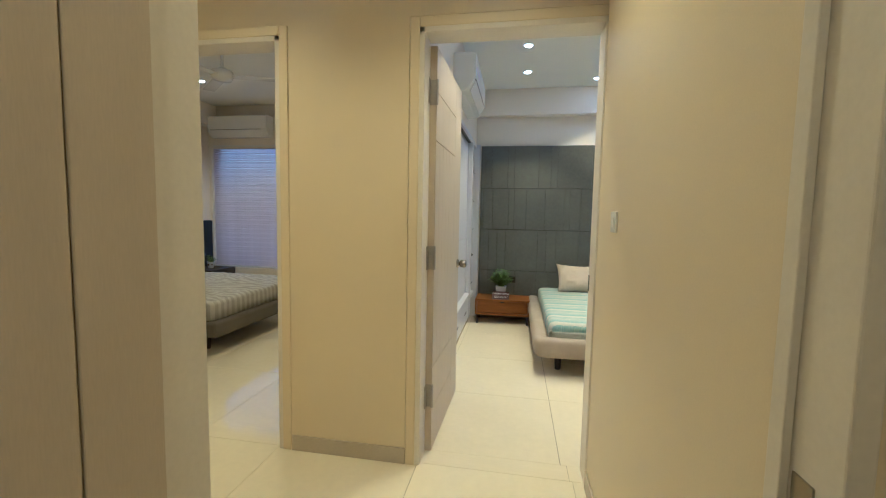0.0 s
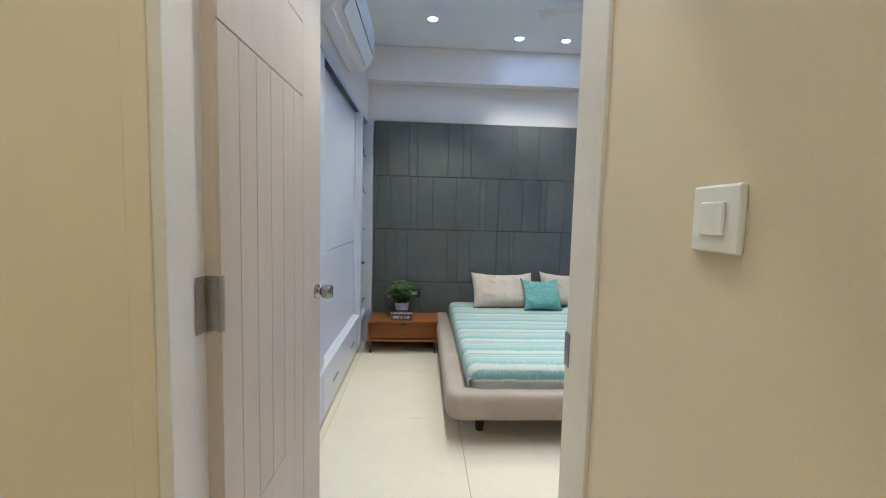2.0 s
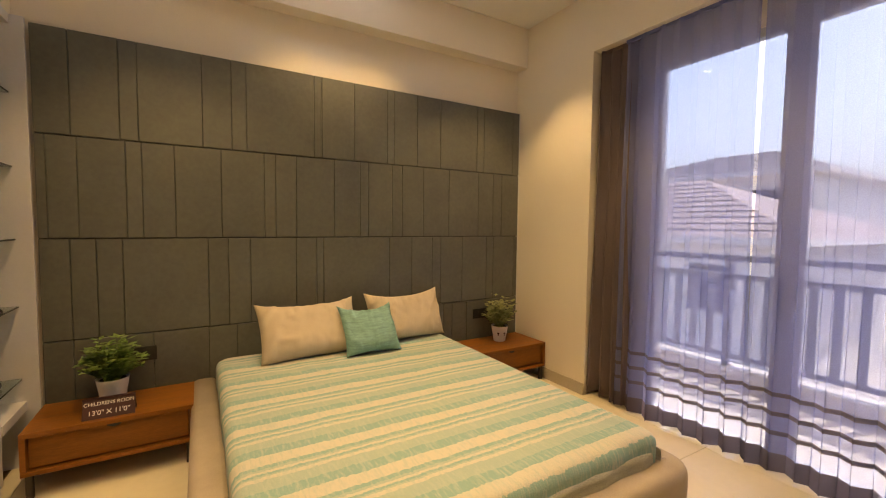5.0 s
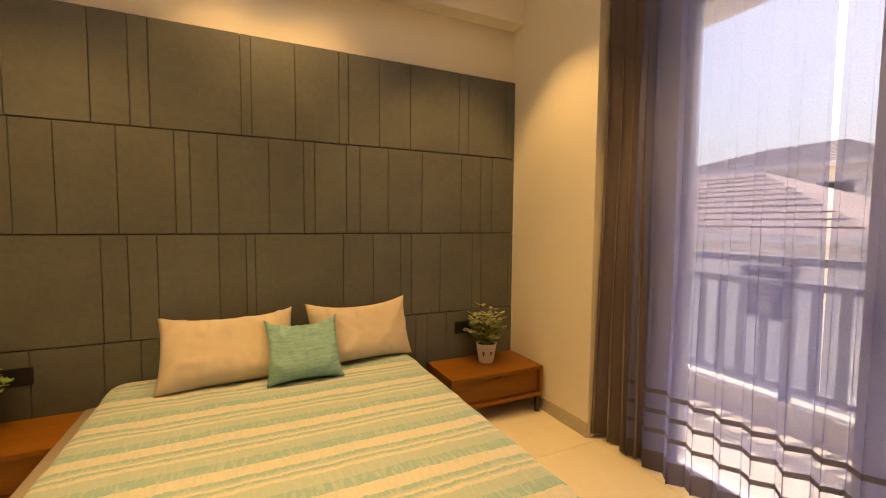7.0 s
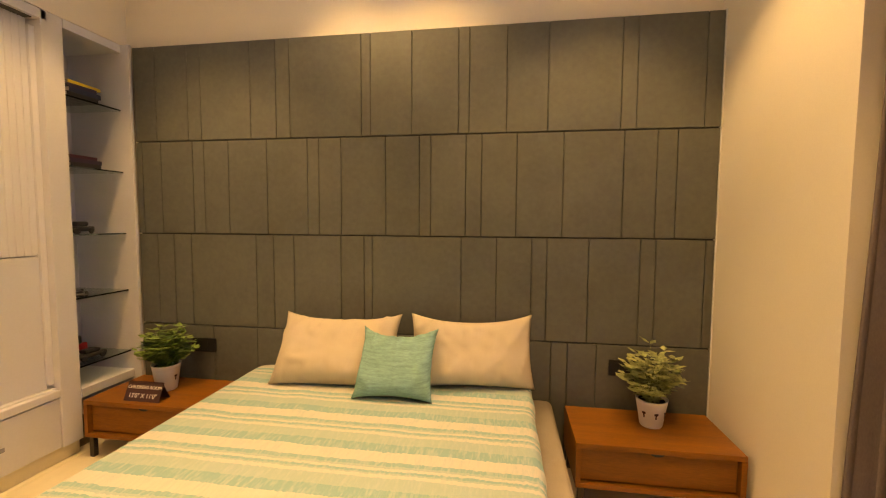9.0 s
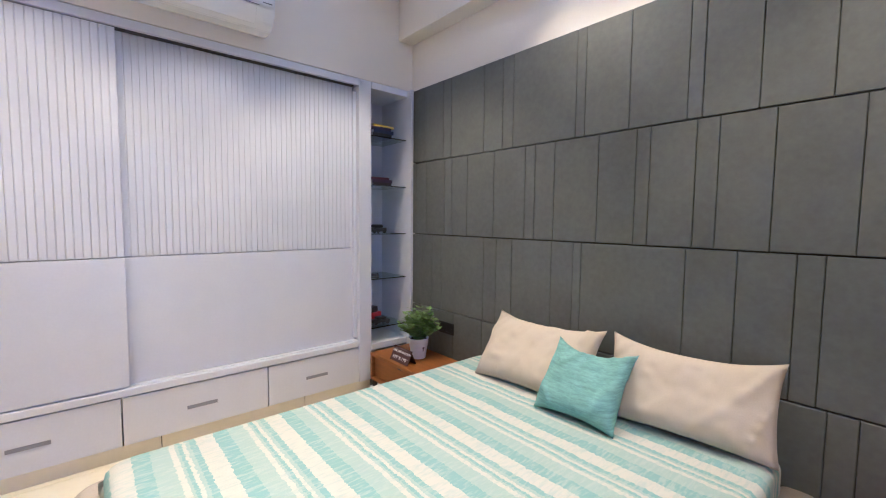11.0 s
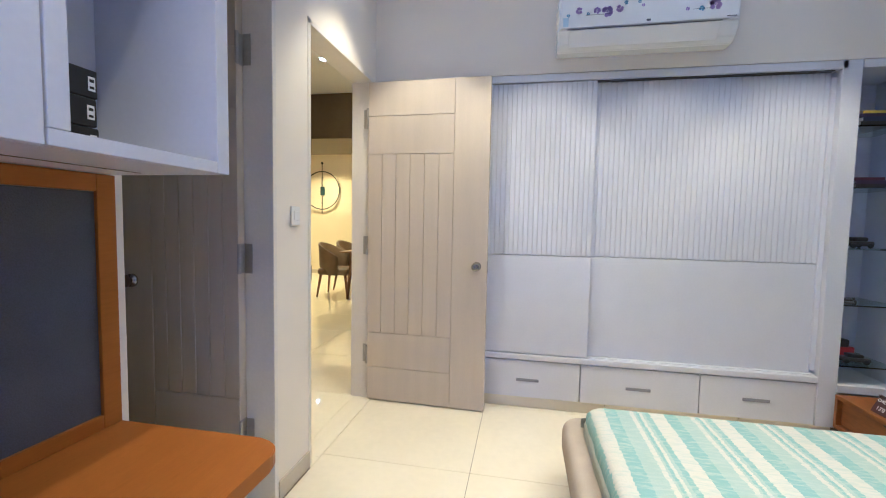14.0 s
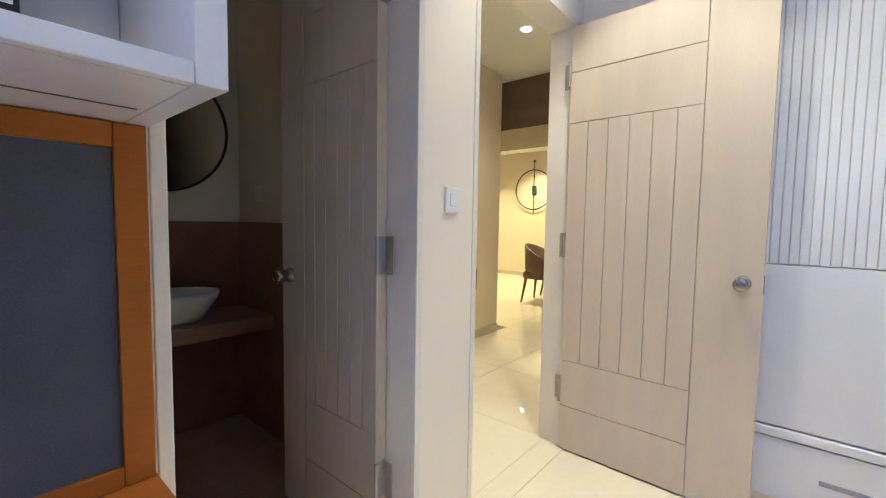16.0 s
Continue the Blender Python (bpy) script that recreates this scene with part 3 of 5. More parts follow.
def tree(at, height, spread, label, seed):
    """A tapered trunk with forking limbs and a loose crown of small leaf clumps."""
    rnd = random.Random(seed)
    o = thing("tree", at, label, "tree")
    fork = height * 0.45
    part("trunk", cone((0, 0, 0), (0.1, 0.05, fork), 0.16, 0.10, 10), M_DARKWOOD, o)
    leaves = bmesh.new()
    for i in range(9):
        a, up = i * 2.4 + rnd.uniform(-0.3, 0.3), rnd.uniform(0.35, 0.95)
        tip = Vector((math.cos(a) * spread * (1.1 - up * 0.6), math.sin(a) * spread * (1.1 - up * 0.6), fork + (height - fork) * up))
        part("limb", cone((0.1, 0.05, fork - 0.1), tip, 0.07, 0.02, 6), M_DARKWOOD, o)
        for _ in range(110):
            c = tip + Vector((rnd.gauss(0, 0.42), rnd.gauss(0, 0.42), rnd.gauss(0.1, 0.32)))
            u = Vector((rnd.gauss(0, 1), rnd.gauss(0, 1), rnd.gauss(0, 1))).normalized()
            v = u.orthogonal().normalized()
            k = rnd.uniform(0.07, 0.15)
            leaves.faces.new([leaves.verts.new(c + p) for p in (u * k, v * k * 0.6, -u * k, -v * k * 0.6)])
    part("crown", leaves, M_LEAF, o, "loose green leaf crown")
    return o


tree((25.5, 6.6, -3.6), 8.0, 1.9, "leafy green tree behind the houses", 31)


def curtain(name, y0, y1, x, depth, z0, z1, folds, mat, label, seed, flare=0.0, solidify=0.0, bunch=0.17):
    """Cloth hung in uneven folds from a ceiling track."""
    rnd = random.Random(seed)
    c = thing(name, (0, 0, 0), label, "curtain")
    bm = bmesh.new()
    n, rows = folds * 14, 26
    ph = [rnd.uniform(-0.6, 0.6) for _ in range(folds + 2)]
    am = [rnd.uniform(0.55, 1.25) for _ in range(folds + 2)]
    grid = []
    for r in range(rows + 1):
        v = r / rows
        row = []
        for i in range(n + 1):
            u = i / n * folds
            k = int(u)
            w = u - k
            a = am[k] * (1 - w) + am[k + 1] * w
            p = ph[k] * (1 - w) + ph[k + 1] * w
            s = math.sin(2 * math.pi * u + p)
            s = math.copysign(abs(s) ** 0.9, s)
            y = y0 + (y1 - y0) * (i / n) + flare * (1 - v) ** 2 * (i / n - 0.5) + bunch * abs(y1 - y0) / folds * math.sin(4 * math.pi * u + 2 * p) * (0.45 + 0.55 * (1 - v))
            xx = x + depth * a * s * (0.55 + 0.45 * (1 - v)) + 0.006 * math.sin(7 * v + u)
            row.append(bm.verts.new((xx, y, z0 + (z1 - z0) * v + 0.008 * math.sin(u * 2.3) * (1 - v))))
        grid.append(row)
    for a, b in zip(grid, grid[1:]):
        for i in range(n):
            bm.faces.new((a[i], a[i + 1], b[i + 1], b[i]))
    ob = part("cloth", bm, mat, c, "", True)
    if solidify:
        so = ob.modifiers.new("thick", "SOLIDIFY")
        so.thickness = solidify
    part("heading_tape", boxes((x - 0.012, min(y0, y1), z1 - 0.02, x + 0.004, max(y0, y1), z1)), mat, c)
    return c


curtain("curtain", 5.70, 6.015, 3.19, 0.05, 0.02, 2.4425, 4, M_CURTAIN, "taupe heavy curtain drawn to the side of the window", 3, 0.05, 0.004)
curtain("sheer_curtain", 5.042, 5.80, 3.165, 0.036, 0.012, 2.4425, 7, M_SHEER, "lilac sheer curtain with dark woven bands at the hem", 5, 0.04, 0.0, 0.125)
curtain("sheer_curtain", 4.22, 5.025, 3.175, 0.036, 0.012, 2.4425, 8, M_SHEER, "lilac sheer curtain with dark woven bands at the hem", 8, 0.02, 0.0, 0.125)
solid("curtain_track", boxes((3.2, WY0 + 0.02, 2.43, 3.212, WY1 - 0.02, 2.444)), M_WHITEPL, "white curtain track under the window head", "curtain track")

# ---- lamps ----
disc = mesh_of("lens", moved(lathe([(0.033, 0.0), (0.033, 0.003)], 20), Matrix()), M_GLOW)
discw = mesh_of("lens", moved(lathe([(0.033, 0.0), (0.033, 0.003)], 20), Matrix()), M_GLOWWARM)
ring = mesh_of("trim_ring", lathe([(0.034, 0.0), (0.046, -0.002), (0.050, 0.004), (0.036, 0.005)], 24, False), M_WHITEPL, True)
for x, y, z, watts, colour in LAMPS:
    d = thing("ceiling_downlight", (x, y, z - 0.006), "small round recessed ceiling downlight, lit", "downlight", "ceiling downlights")
    piece("lens", disc if colour == ROOM else discw, d, 0, 0, -0.001)
    piece("trim_ring", ring, d, 0, 0, 0)
    s = new("spot", bpy.data.lights.new("spot", "SPOT"))
    s.data.energy, s.data.color, s.data.spot_size, s.data.spot_blend, s.data.shadow_soft_size = watts * 1.1, colour, radians(86 if colour == ROOM else 125), 0.5 if colour == ROOM else 0.95, 0.03
    s.location = (x, y, z - 0.03)

# ---- panelled bed wall ----
pw = thing("wall_panelling", (0.03, 6.822, 0), "dark grey board panelling with uneven narrow joints", "wall panelling", kind="structure")
part("backing", boxes((0, -0.012, 0, 3.08, 0.006, 2.185)), M_JOINT, pw)
ROWS = [
    (1.66, 2.185, (0.14, 0.34, 0.42, 0.72, 0.87, 0.95, 1.35, 1.40, 1.62, 1.86, 1.915, 2.10, 2.30, 2.64, 2.71, 3.01)),
    (1.14, 1.657, (0.04, 0.16, 0.36, 0.43, 0.58, 0.81, 1.045, 1.11, 1.235, 1.48, 1.66, 1.72, 1.90, 1.98, 2.155, 2.38, 2.66, 2.81, 2.90)),
    (0.615, 1.137, (0.12, 0.225, 0.335, 0.735, 0.84, 0.96, 1.23, 1.36, 1.405, 1.88, 2.06, 2.235, 2.31, 2.51, 2.75, 2.82, 3.04)),
    (0.0, 0.612, (0.12, 0.22, 0.46, 0.73, 0.88, 1.30, 1.75, 2.05, 2.34, 2.42, 2.56, 2.80)),
]
for z0, z1, joints in ROWS:
    edges = (0.0, *joints, 3.08)
    for a, b in zip(edges, edges[1:]):
        if b - a > 0.02:
            part("panel", boxes((a + 0.0014, -0.032 - 0.0015 * random.random(), z0 + 0.0017, b - 0.0014, -0.013, z1 - 0.0017), bevel=0.002, seg=1), M_PANEL, pw)
part("edge_trim", boxes((3.0805, -0.036, 0, 3.0845, 0.004, 2.187)), M_WHITEPL, pw)

# ---- wardrobe wall ----
ward = thing("wardrobe", (0, 0, 0), "white built-in wardrobe with fluted sliding doors and drawers", "wardrobe")
WF = -0.035
part("carcass", boxes((-0.555, 3.62, 0.38, -0.535, 6.40, 2.15), (-0.555, 3.62, 0.0, -0.10, 6.40, 0.06)), M_WARD, ward)
part("top_rail", boxes((-0.5, 3.62, 2.155, WF, 6.40, 2.20), bevel=0.003), M_WARD, ward)
part("end_stile", boxes((-0.5, 6.372, 0.075, WF, 6.47, 2.2015), bevel=0.003), M_WARD, ward)
part("ledge", boxes((-0.5, 3.62, 0.335, WF, 6.371, 0.372), bevel=0.004), M_WARD, ward)
part("track", boxes((-0.14, 3.62, 2.1515, WF - 0.02, 6.35, 2.1545)), M_BLACK, ward)
part("floor_track", boxes((-0.14, 3.62, 0.3725, WF - 0.03, 6.37, 0.378)), M_WARD, ward)


bm = bmesh.new()
prof = [(-0.0042, -0.0151), (-0.0008, -0.0134), (0.0, -0.0105), (0.0, 0.0105), (-0.0008, 0.0134), (-0.0042, 0.0151)]
lo, hi = [bm.verts.new((u, v, 1.043)) for u, v in prof], [bm.verts.new((u, v, 2.150)) for u, v in prof]
for j in range(5):
    bm.faces.new((lo[j], lo[j + 1], hi[j + 1], hi[j]))
bm.faces.new(lo[::-1])
bm.faces.new(hi)
FLUTE = mesh_of("flute", bm, M_WARD)


def sliding_door(y0, y1, x):
    d = part("sliding_door", boxes((x - 0.03, y0, 0.380, x, y1, 1.037), (x - 0.03, y0, 1.041, x - 0.006, y1, 2.1505), bevel=0.0015, seg=1), M_WARD, ward)
    n = round((y1 - y0) / 0.0308)
    for i in range(n):
        piece("flute", FLUTE, d, x, y0 + (i + 0.5) * (y1 - y0) / n, 0)
    return d


sliding_door(3.64, 5.062, WF - 0.012)
sliding_door(5.03, 6.352, WF - 0.055)
part("edge_pull", boxes((WF - 0.054, 6.345, 0.40, WF - 0.036, 6.371, 2.12), bevel=0.003), M_WARD, ward)
for y0, y1 in ((3.63, 4.345), (4.351, 5.022), (5.028, 5.738), (5.744, 6.37)):
    d = part("drawer_front", boxes((-0.08, y0, 0.078, WF - 0.008, y1, 0.328), bevel=0.003), M_WARD, ward)
    c = (y0 + y1) / 2
    part("recessed_pull", boxes((WF - 0.0085, c - 0.075, 0.187, WF - 0.0045, c + 0.075, 0.207), bevel=0.0018), M_PULL, d, "slim grey recessed pull")
for y0, y1 in ((3.63, 4.396), (4.40, 5.186), (5.19, 5.976), (5.98, 6.47)):
    part("plinth_tile", boxes((-0.12, y0, 0.0, -0.062, y1, 0.072), bevel=0.002), M_TILE, ward)

shelf = thing("shelf_niche", (0, 0, 0), "narrow white open niche with glass shelves and toys", "shelf unit")
part("back", boxes((-0.40, 6.47, 0.30, -0.385, 6.80, 2.2)), M_WARD, shelf)
part("side", boxes((-0.385, 6.78, 0.0, WF + 0.052, 6.80, 2.2005), bevel=0.002), M_WARD, shelf)
part("top", boxes((-0.385, 6.4715, 2.155, WF + 0.002, 6.7795, 2.20), bevel=0.002), M_WARD, shelf)
part("base", boxes((-0.385, 6.4715, 0.29, WF + 0.004, 6.7795, 0.335), bevel=0.002), M_WARD, shelf)
for z in (0.45, 0.81, 1.14, 1.49, 1.84):
    part("glass_shelf", boxes((-0.38, 6.474, z - 0.008, WF - 0.01, 6.778, z), bevel=0.001, seg=1), M_SHELFGLASS, shelf, "clear glass shelf with a green edge")


def book_stack(at, sizes, label):
    for i, (w, d, h, col, off) in enumerate(sizes):
        z = at[2] + sum(s[2] for s in sizes[:i])
        b = thing("book", (at[0], at[1] + off, z), label, "book", "books in the niche", rz=off * 200)
        cover = plain("book_cover", col, 0.5)
        part("cover", boxes((-w / 2, -d / 2, 0, w / 2, d / 2, 0.002), (-w / 2, -d / 2, h - 0.002, w / 2, d / 2, h), (w / 2 - 0.002, -d / 2, 0.002, w / 2, d / 2, h - 0.002)), cover, b)
        part("pages", boxes((-w / 2 + 0.002, -d / 2 + 0.003, 0.0022, w / 2 - 0.003, d / 2 - 0.003, h - 0.0022)), M_INK, b)


K, BL, YE, RE, PU = (0.015, 0.015, 0.018), (0.012, 0.02, 0.06), (0.6, 0.45, 0.04), (0.05, 0.012, 0.03), (0.03, 0.018, 0.05)
book_stack((-0.16, 6.57, 1.84), [(0.22, 0.16, 0.022, K, 0.0), (0.22, 0.17, 0.025, BL, 0.01), (0.21, 0.17, 0.02, PU, -0.005), (0.2, 0.18, 0.016, YE, 0.015)], "thin hardback book lying in a stack on glass")
book_stack((-0.15, 6.57, 1.49), [(0.2, 0.16, 0.02, K, 0.0), (0.19, 0.17, 0.022, PU, 0.004), (0.19, 0.15, 0.016, RE, -0.01)], "thin dark book lying on a glass shelf")


def toy_car(at, col, rz, label, tall=0.05):
    c = thing("toy_car", at, label, "toy car", "toy cars", rz)
    body = part("body", boxes((-0.035, -0.075, 0.012, 0.035, 0.075, tall * 0.62), bevel=0.008), plain("toy_paint", col, 0.3), c, "", True)
    part("cabin", boxes((-0.029, -0.035, tall * 0.6, 0.029, 0.045, tall), bevel=0.01), M_BLACK, c, "dark glazed cabin")
    for x in (-0.036, 0.036):
        for y in (-0.048, 0.048):
            part("wheel", moved(lathe([(0.0, -0.006), (0.013, -0.006), (0.016, -0.003), (0.016, 0.003), (0.013, 0.006), (0.0, 0.006)], 14, False), pose(x, y, 0.016, 0, 90, 0)), M_BLACK, c)
    return c


toy_car((-0.13, 6.57, 1.14), (0.02, 0.02, 0.025), 8, "black toy car on a glass shelf", 0.065)
toy_car((-0.13, 6.60, 0.45), (0.02, 0.02, 0.02), -6, "black toy car on the lowest glass shelf", 0.055)
toy_car((-0.22, 6.58, 0.45), (0.45, 0.02, 0.03), 14, "red toy truck on the lowest glass shelf", 0.12)
toy_car((-0.1, 6.52, 0.81), (0.05, 0.05, 0.05), 60, "tiny grey toy car on a glass shelf", 0.03)

# ---- air conditioners ----


def air_conditioner(at, rz, width, label, decor):
    a = thing("air_conditioner", at, label, "air conditioner", rz=rz)
    w, h = width / 2, 0.30
    prof = [(0.0, 0.0), (0.09, 0.0), (0.13, 0.03), (0.158, 0.075), (0.170, 0.10), (0.170, 0.285), (0.16, h), (0.0, h)]
    bm = bmesh.new()
    lo, hi = [bm.verts.new((x, -w, z)) for x, z in prof], [bm.verts.new((x, w, z)) for x, z in prof]
    for i in range(len(prof)):
        j = (i + 1) % len(prof)
        bm.faces.new((lo[i], lo[j], hi[j], hi[i]))
    bm.faces.new(lo)
    bm.faces.new(hi[::-1])
    bmesh.ops.bevel(bm, geom=list(bm.edges), offset=0.006, segments=2, affect="EDGES")
    part("case", bm, M_WHITEPL, a)
    part("front_panel", boxes((0.1705, -w + 0.008, 0.105, 0.180, w - 0.008, 0.292), bevel=0.005), M_WHITEPL, a)
    part("louvre", moved(boxes((-0.004, -w + 0.06, -0.05, 0.004, w - 0.10, 0.045), bevel=0.003), pose(0.155, 0, 0.055, 0, 28, 0)), M_WHITEPL, a)
    part("louvre_gap", moved(boxes((-0.008, -w + 0.05, 0.0475, 0.0045, w - 0.09, 0.050)), pose(0.155, 0, 0.055, 0, 28, 0)), M_ALU, a)
    if decor:
        lilac, blue, ink = plain("lilac_print", (0.34, 0.24, 0.55), 0.4), plain("blue_print", (0.16, 0.33, 0.52), 0.4), plain("grey_print", (0.12, 0.12, 0.13), 0.4)
        rnd = random.Random(4)
        spots = [(-0.429, 0.177, 0.010, blue), (-0.369, 0.201, 0.020, lilac), (-0.318, 0.181, 0.010, blue), (-0.269, 0.196, 0.020, lilac), (-0.213, 0.187, 0.032, lilac), (-0.146, 0.198, 0.021, lilac),
                 (-0.112, 0.229, 0.012, blue), (-0.039, 0.229, 0.010, blue), (-0.020, 0.208, 0.009, lilac), (0.212, 0.170, 0.011, lilac), (0.284, 0.167, 0.015, blue), (0.352, 0.184, 0.033, lilac)]
        for y, z, r, mat in spots:
            bm = bmesh.new()
            k = 7
            for i in range(k):
                t = 2 * math.pi * i / k + rnd.random()
                bmesh.ops.create_circle(bm, cap_ends=True, segments=8, radius=r * 0.40, matrix=pose(0.1806, y + r * 0.62 * math.cos(t), z + r * 0.62 * math.sin(t), 0, 90, 0))
            bmesh.ops.create_circle(bm, cap_ends=True, segments=8, radius=r * 0.2, matrix=pose(0.1809, y, z, 0, 90, 0))
            part("printed_flower", bm, mat, a)
        part("printed_stem", boxes((0.1804, -0.33, 0.172, 0.1807, -0.2, 0.174), (0.1804, 0.24, 0.165, 0.1807, 0.33, 0.167)), ink, a)
        part("badge", boxes((0.1804, -w + 0.025, 0.115, 0.1808, -w + 0.055, 0.165)), plain("sticker_blue", (0.45, 0.58, 0.70), 0.5), a, "small pale blue rating sticker")
        part("maker_mark", boxes((0.1804, 0.0, 0.118, 0.1808, 0.022, 0.13)), ink, a)
        part("fine_print", boxes((0.1804, w - 0.07, 0.115, 0.1808, w - 0.02, 0.120)), ink, a)
    return a


air_conditioner((WX + 0.001, 5.28, 2.29), 0, 0.965, "white split air conditioner with lilac flower print", True)
air_conditioner((-3.52, 7.099, 2.38), -90, 0.95, "plain white split air conditioner above the blind", False)

# ---- bed ----
bed = thing("bed", (1.525, 4.84, 0), "low beige velvet platform bed with rounded frame", "bed")
BW, BL_ = 0.86, 1.935


def ring_frame(w, l, z0, z1, r, edge):
    """A rounded upholstered rail running round three sides, open to the wall at the head."""
    bm = bmesh.new()
    pts = []
    for cx, cy, a0 in ((-w + r, r, 180), (w - r, r, 270)):
        for i in range(9):
            t = radians(a0 + i * 90 / 8)
            pts.append((cx + r * math.cos(t), cy + r * math.sin(t)))
    pts = [(-w, l)] + pts + [(w, l)]
    prof = []
    k = 12
    hw, hh = edge / 2, (z1 - z0) / 2
    for i in range(k * 2):
        t = 2 * math.pi * i / (k * 2)
        c, s = math.cos(t), math.sin(t)
        prof.append((hw * math.copysign(abs(c) ** 0.55, c), hh * math.copysign(abs(s) ** 0.55, s)))
    rings = []
    for i, (x, y) in enumerate(pts):
        a, b = pts[max(0, i - 1)], pts[min(len(pts) - 1, i + 1)]
        d = Vector((b[0] - a[0], b[1] - a[1])).normalized()
        nrm = Vector((-d.y, d.x))
        rings.append([bm.verts.new((x + nrm.x * (hw + p), y + nrm.y * (hw + p), (z0 + z1) / 2 + q)) for p, q in prof])
    for a, b in zip(rings, rings[1:]):
        for i in range(len(prof)):
            j = (i + 1) % len(prof)
            bm.faces.new((a[i], a[j], b[j], b[i]))
    bm.faces.new(rings[0])
    bm.faces.new(rings[-1][::-1])
    return bm


part("frame", ring_frame(BW, BL_, 0.15, 0.312, 0.10, 0.135), M_BEDFAB, bed, "beige velvet rounded rail", True)
part("base", boxes((-BW + 0.09, 0.09, 0.16, BW - 0.09, BL_, 0.25), bevel=0.01), M_BEDFAB, bed)
for x in (-0.64, 0.64):
    for y in (0.22, 1.7):
        part("leg", cone((x, y, 0.17), (x, y, 0.0), 0.035, 0.024, 16), M_DARKWOOD, bed, "dark tapered leg")


def soft_slab(x0, y0, x1, y1, z0, z1, r, wave, seed, nx=44, ny=56):
    """A cushion-edged slab with faint folds on its top and sides."""
    bm = bmesh.new()
    prof = [(0.0, z0), (0.0, z0 + (z1 - z0) * 0.5), (0.0, z1 - r)] + [(r - r * math.cos(t), z1 - r + r * math.sin(t)) for t in (math.pi / 8, math.pi / 4, 3 * math.pi / 8)]
    loops = []

    def rim(ins, n=24):
        out = []
        rr = max(0.02, 0.06 - ins * 0.3)
        for cx, cy, a0 in ((x0 + rr, y0 + rr, 180), (x1 - rr, y0 + rr, 270), (x1 - rr, y1 - rr, 0), (x0 + rr, y1 - rr, 90)):
            for i in range(5):
                t = radians(a0 + i * 22.5)
                out.append((cx + (rr) * math.cos(t), cy + rr * math.sin(t)))
        full = []
        for i, p in enumerate(out):
            q = out[(i + 1) % len(out)]
            d = math.dist(p, q)
            k = max(1, int(d / 0.045))
            for j in range(k):
                full.append((p[0] + (q[0] - p[0]) * j / k, p[1] + (q[1] - p[1]) * j / k))
        return full
    base = rim(0)
    cx, cy = (x0 + x1) / 2, (y0 + y1) / 2
    for ins, z in prof:
        lp = []
        for i, (x, y) in enumerate(base):
            w = 0.008 * noise.noise((x * 9, y * 9, seed + z * 3)) if z < z1 - 0.01 else 0
            fx, fy = 1 - (ins + w) / abs(x1 - cx), 1 - (ins + w) / abs(y1 - cy)
            lp.append(bm.verts.new((cx + (x - cx) * fx, cy + (y - cy) * fy, z)))
        loops.append(lp)
    for s in (0.985, 0.94, 0.85, 0.7, 0.5, 0.28):
        lp = []
        for i, (x, y) in enumerate(base):
            px, py = cx + (x - cx) * s * (1 - r / (x1 - cx) * 0.9), cy + (y - cy) * s * (1 - r / (y1 - cy) * 0.9)
            lp.append(bm.verts.new((px, py, z1 + wave * noise.noise((px * 6, py * 6, seed)) + 0.5 * wave * noise.noise((px * 17, py * 17, seed)))))
        loops.append(lp)
    for a, b in zip(loops, loops[1:]):
        for i in range(len(a)):
            j = (i + 1) % len(a)
            bm.faces.new((a[i], a[j], b[j], b[i]))
    bm.faces.new(loops[-1])
    bm.faces.new(loops[0][::-1])
    bmesh.ops.triangulate(bm, faces=[f for f in bm.faces if len(f.verts) > 4])
    return bm


mat_ob = thing("mattress", (1.53, 4.93, 0.25), "mattress tucked in a teal and white striped bedspread", "mattress")
part("bedspread", soft_slab(-0.74, 0, 0.745, 1.845, 0.0, 0.175, 0.045, 0.006, 2.0), M_COVER, mat_ob, "teal and white striped bedspread", True)
part("foot_hem", soft_slab(-0.735, -0.008, 0.74, 0.05, 0.0, 0.115, 0.02, 0.003, 6.0), M_HEM, mat_ob, "grey woven hem at the foot", True)


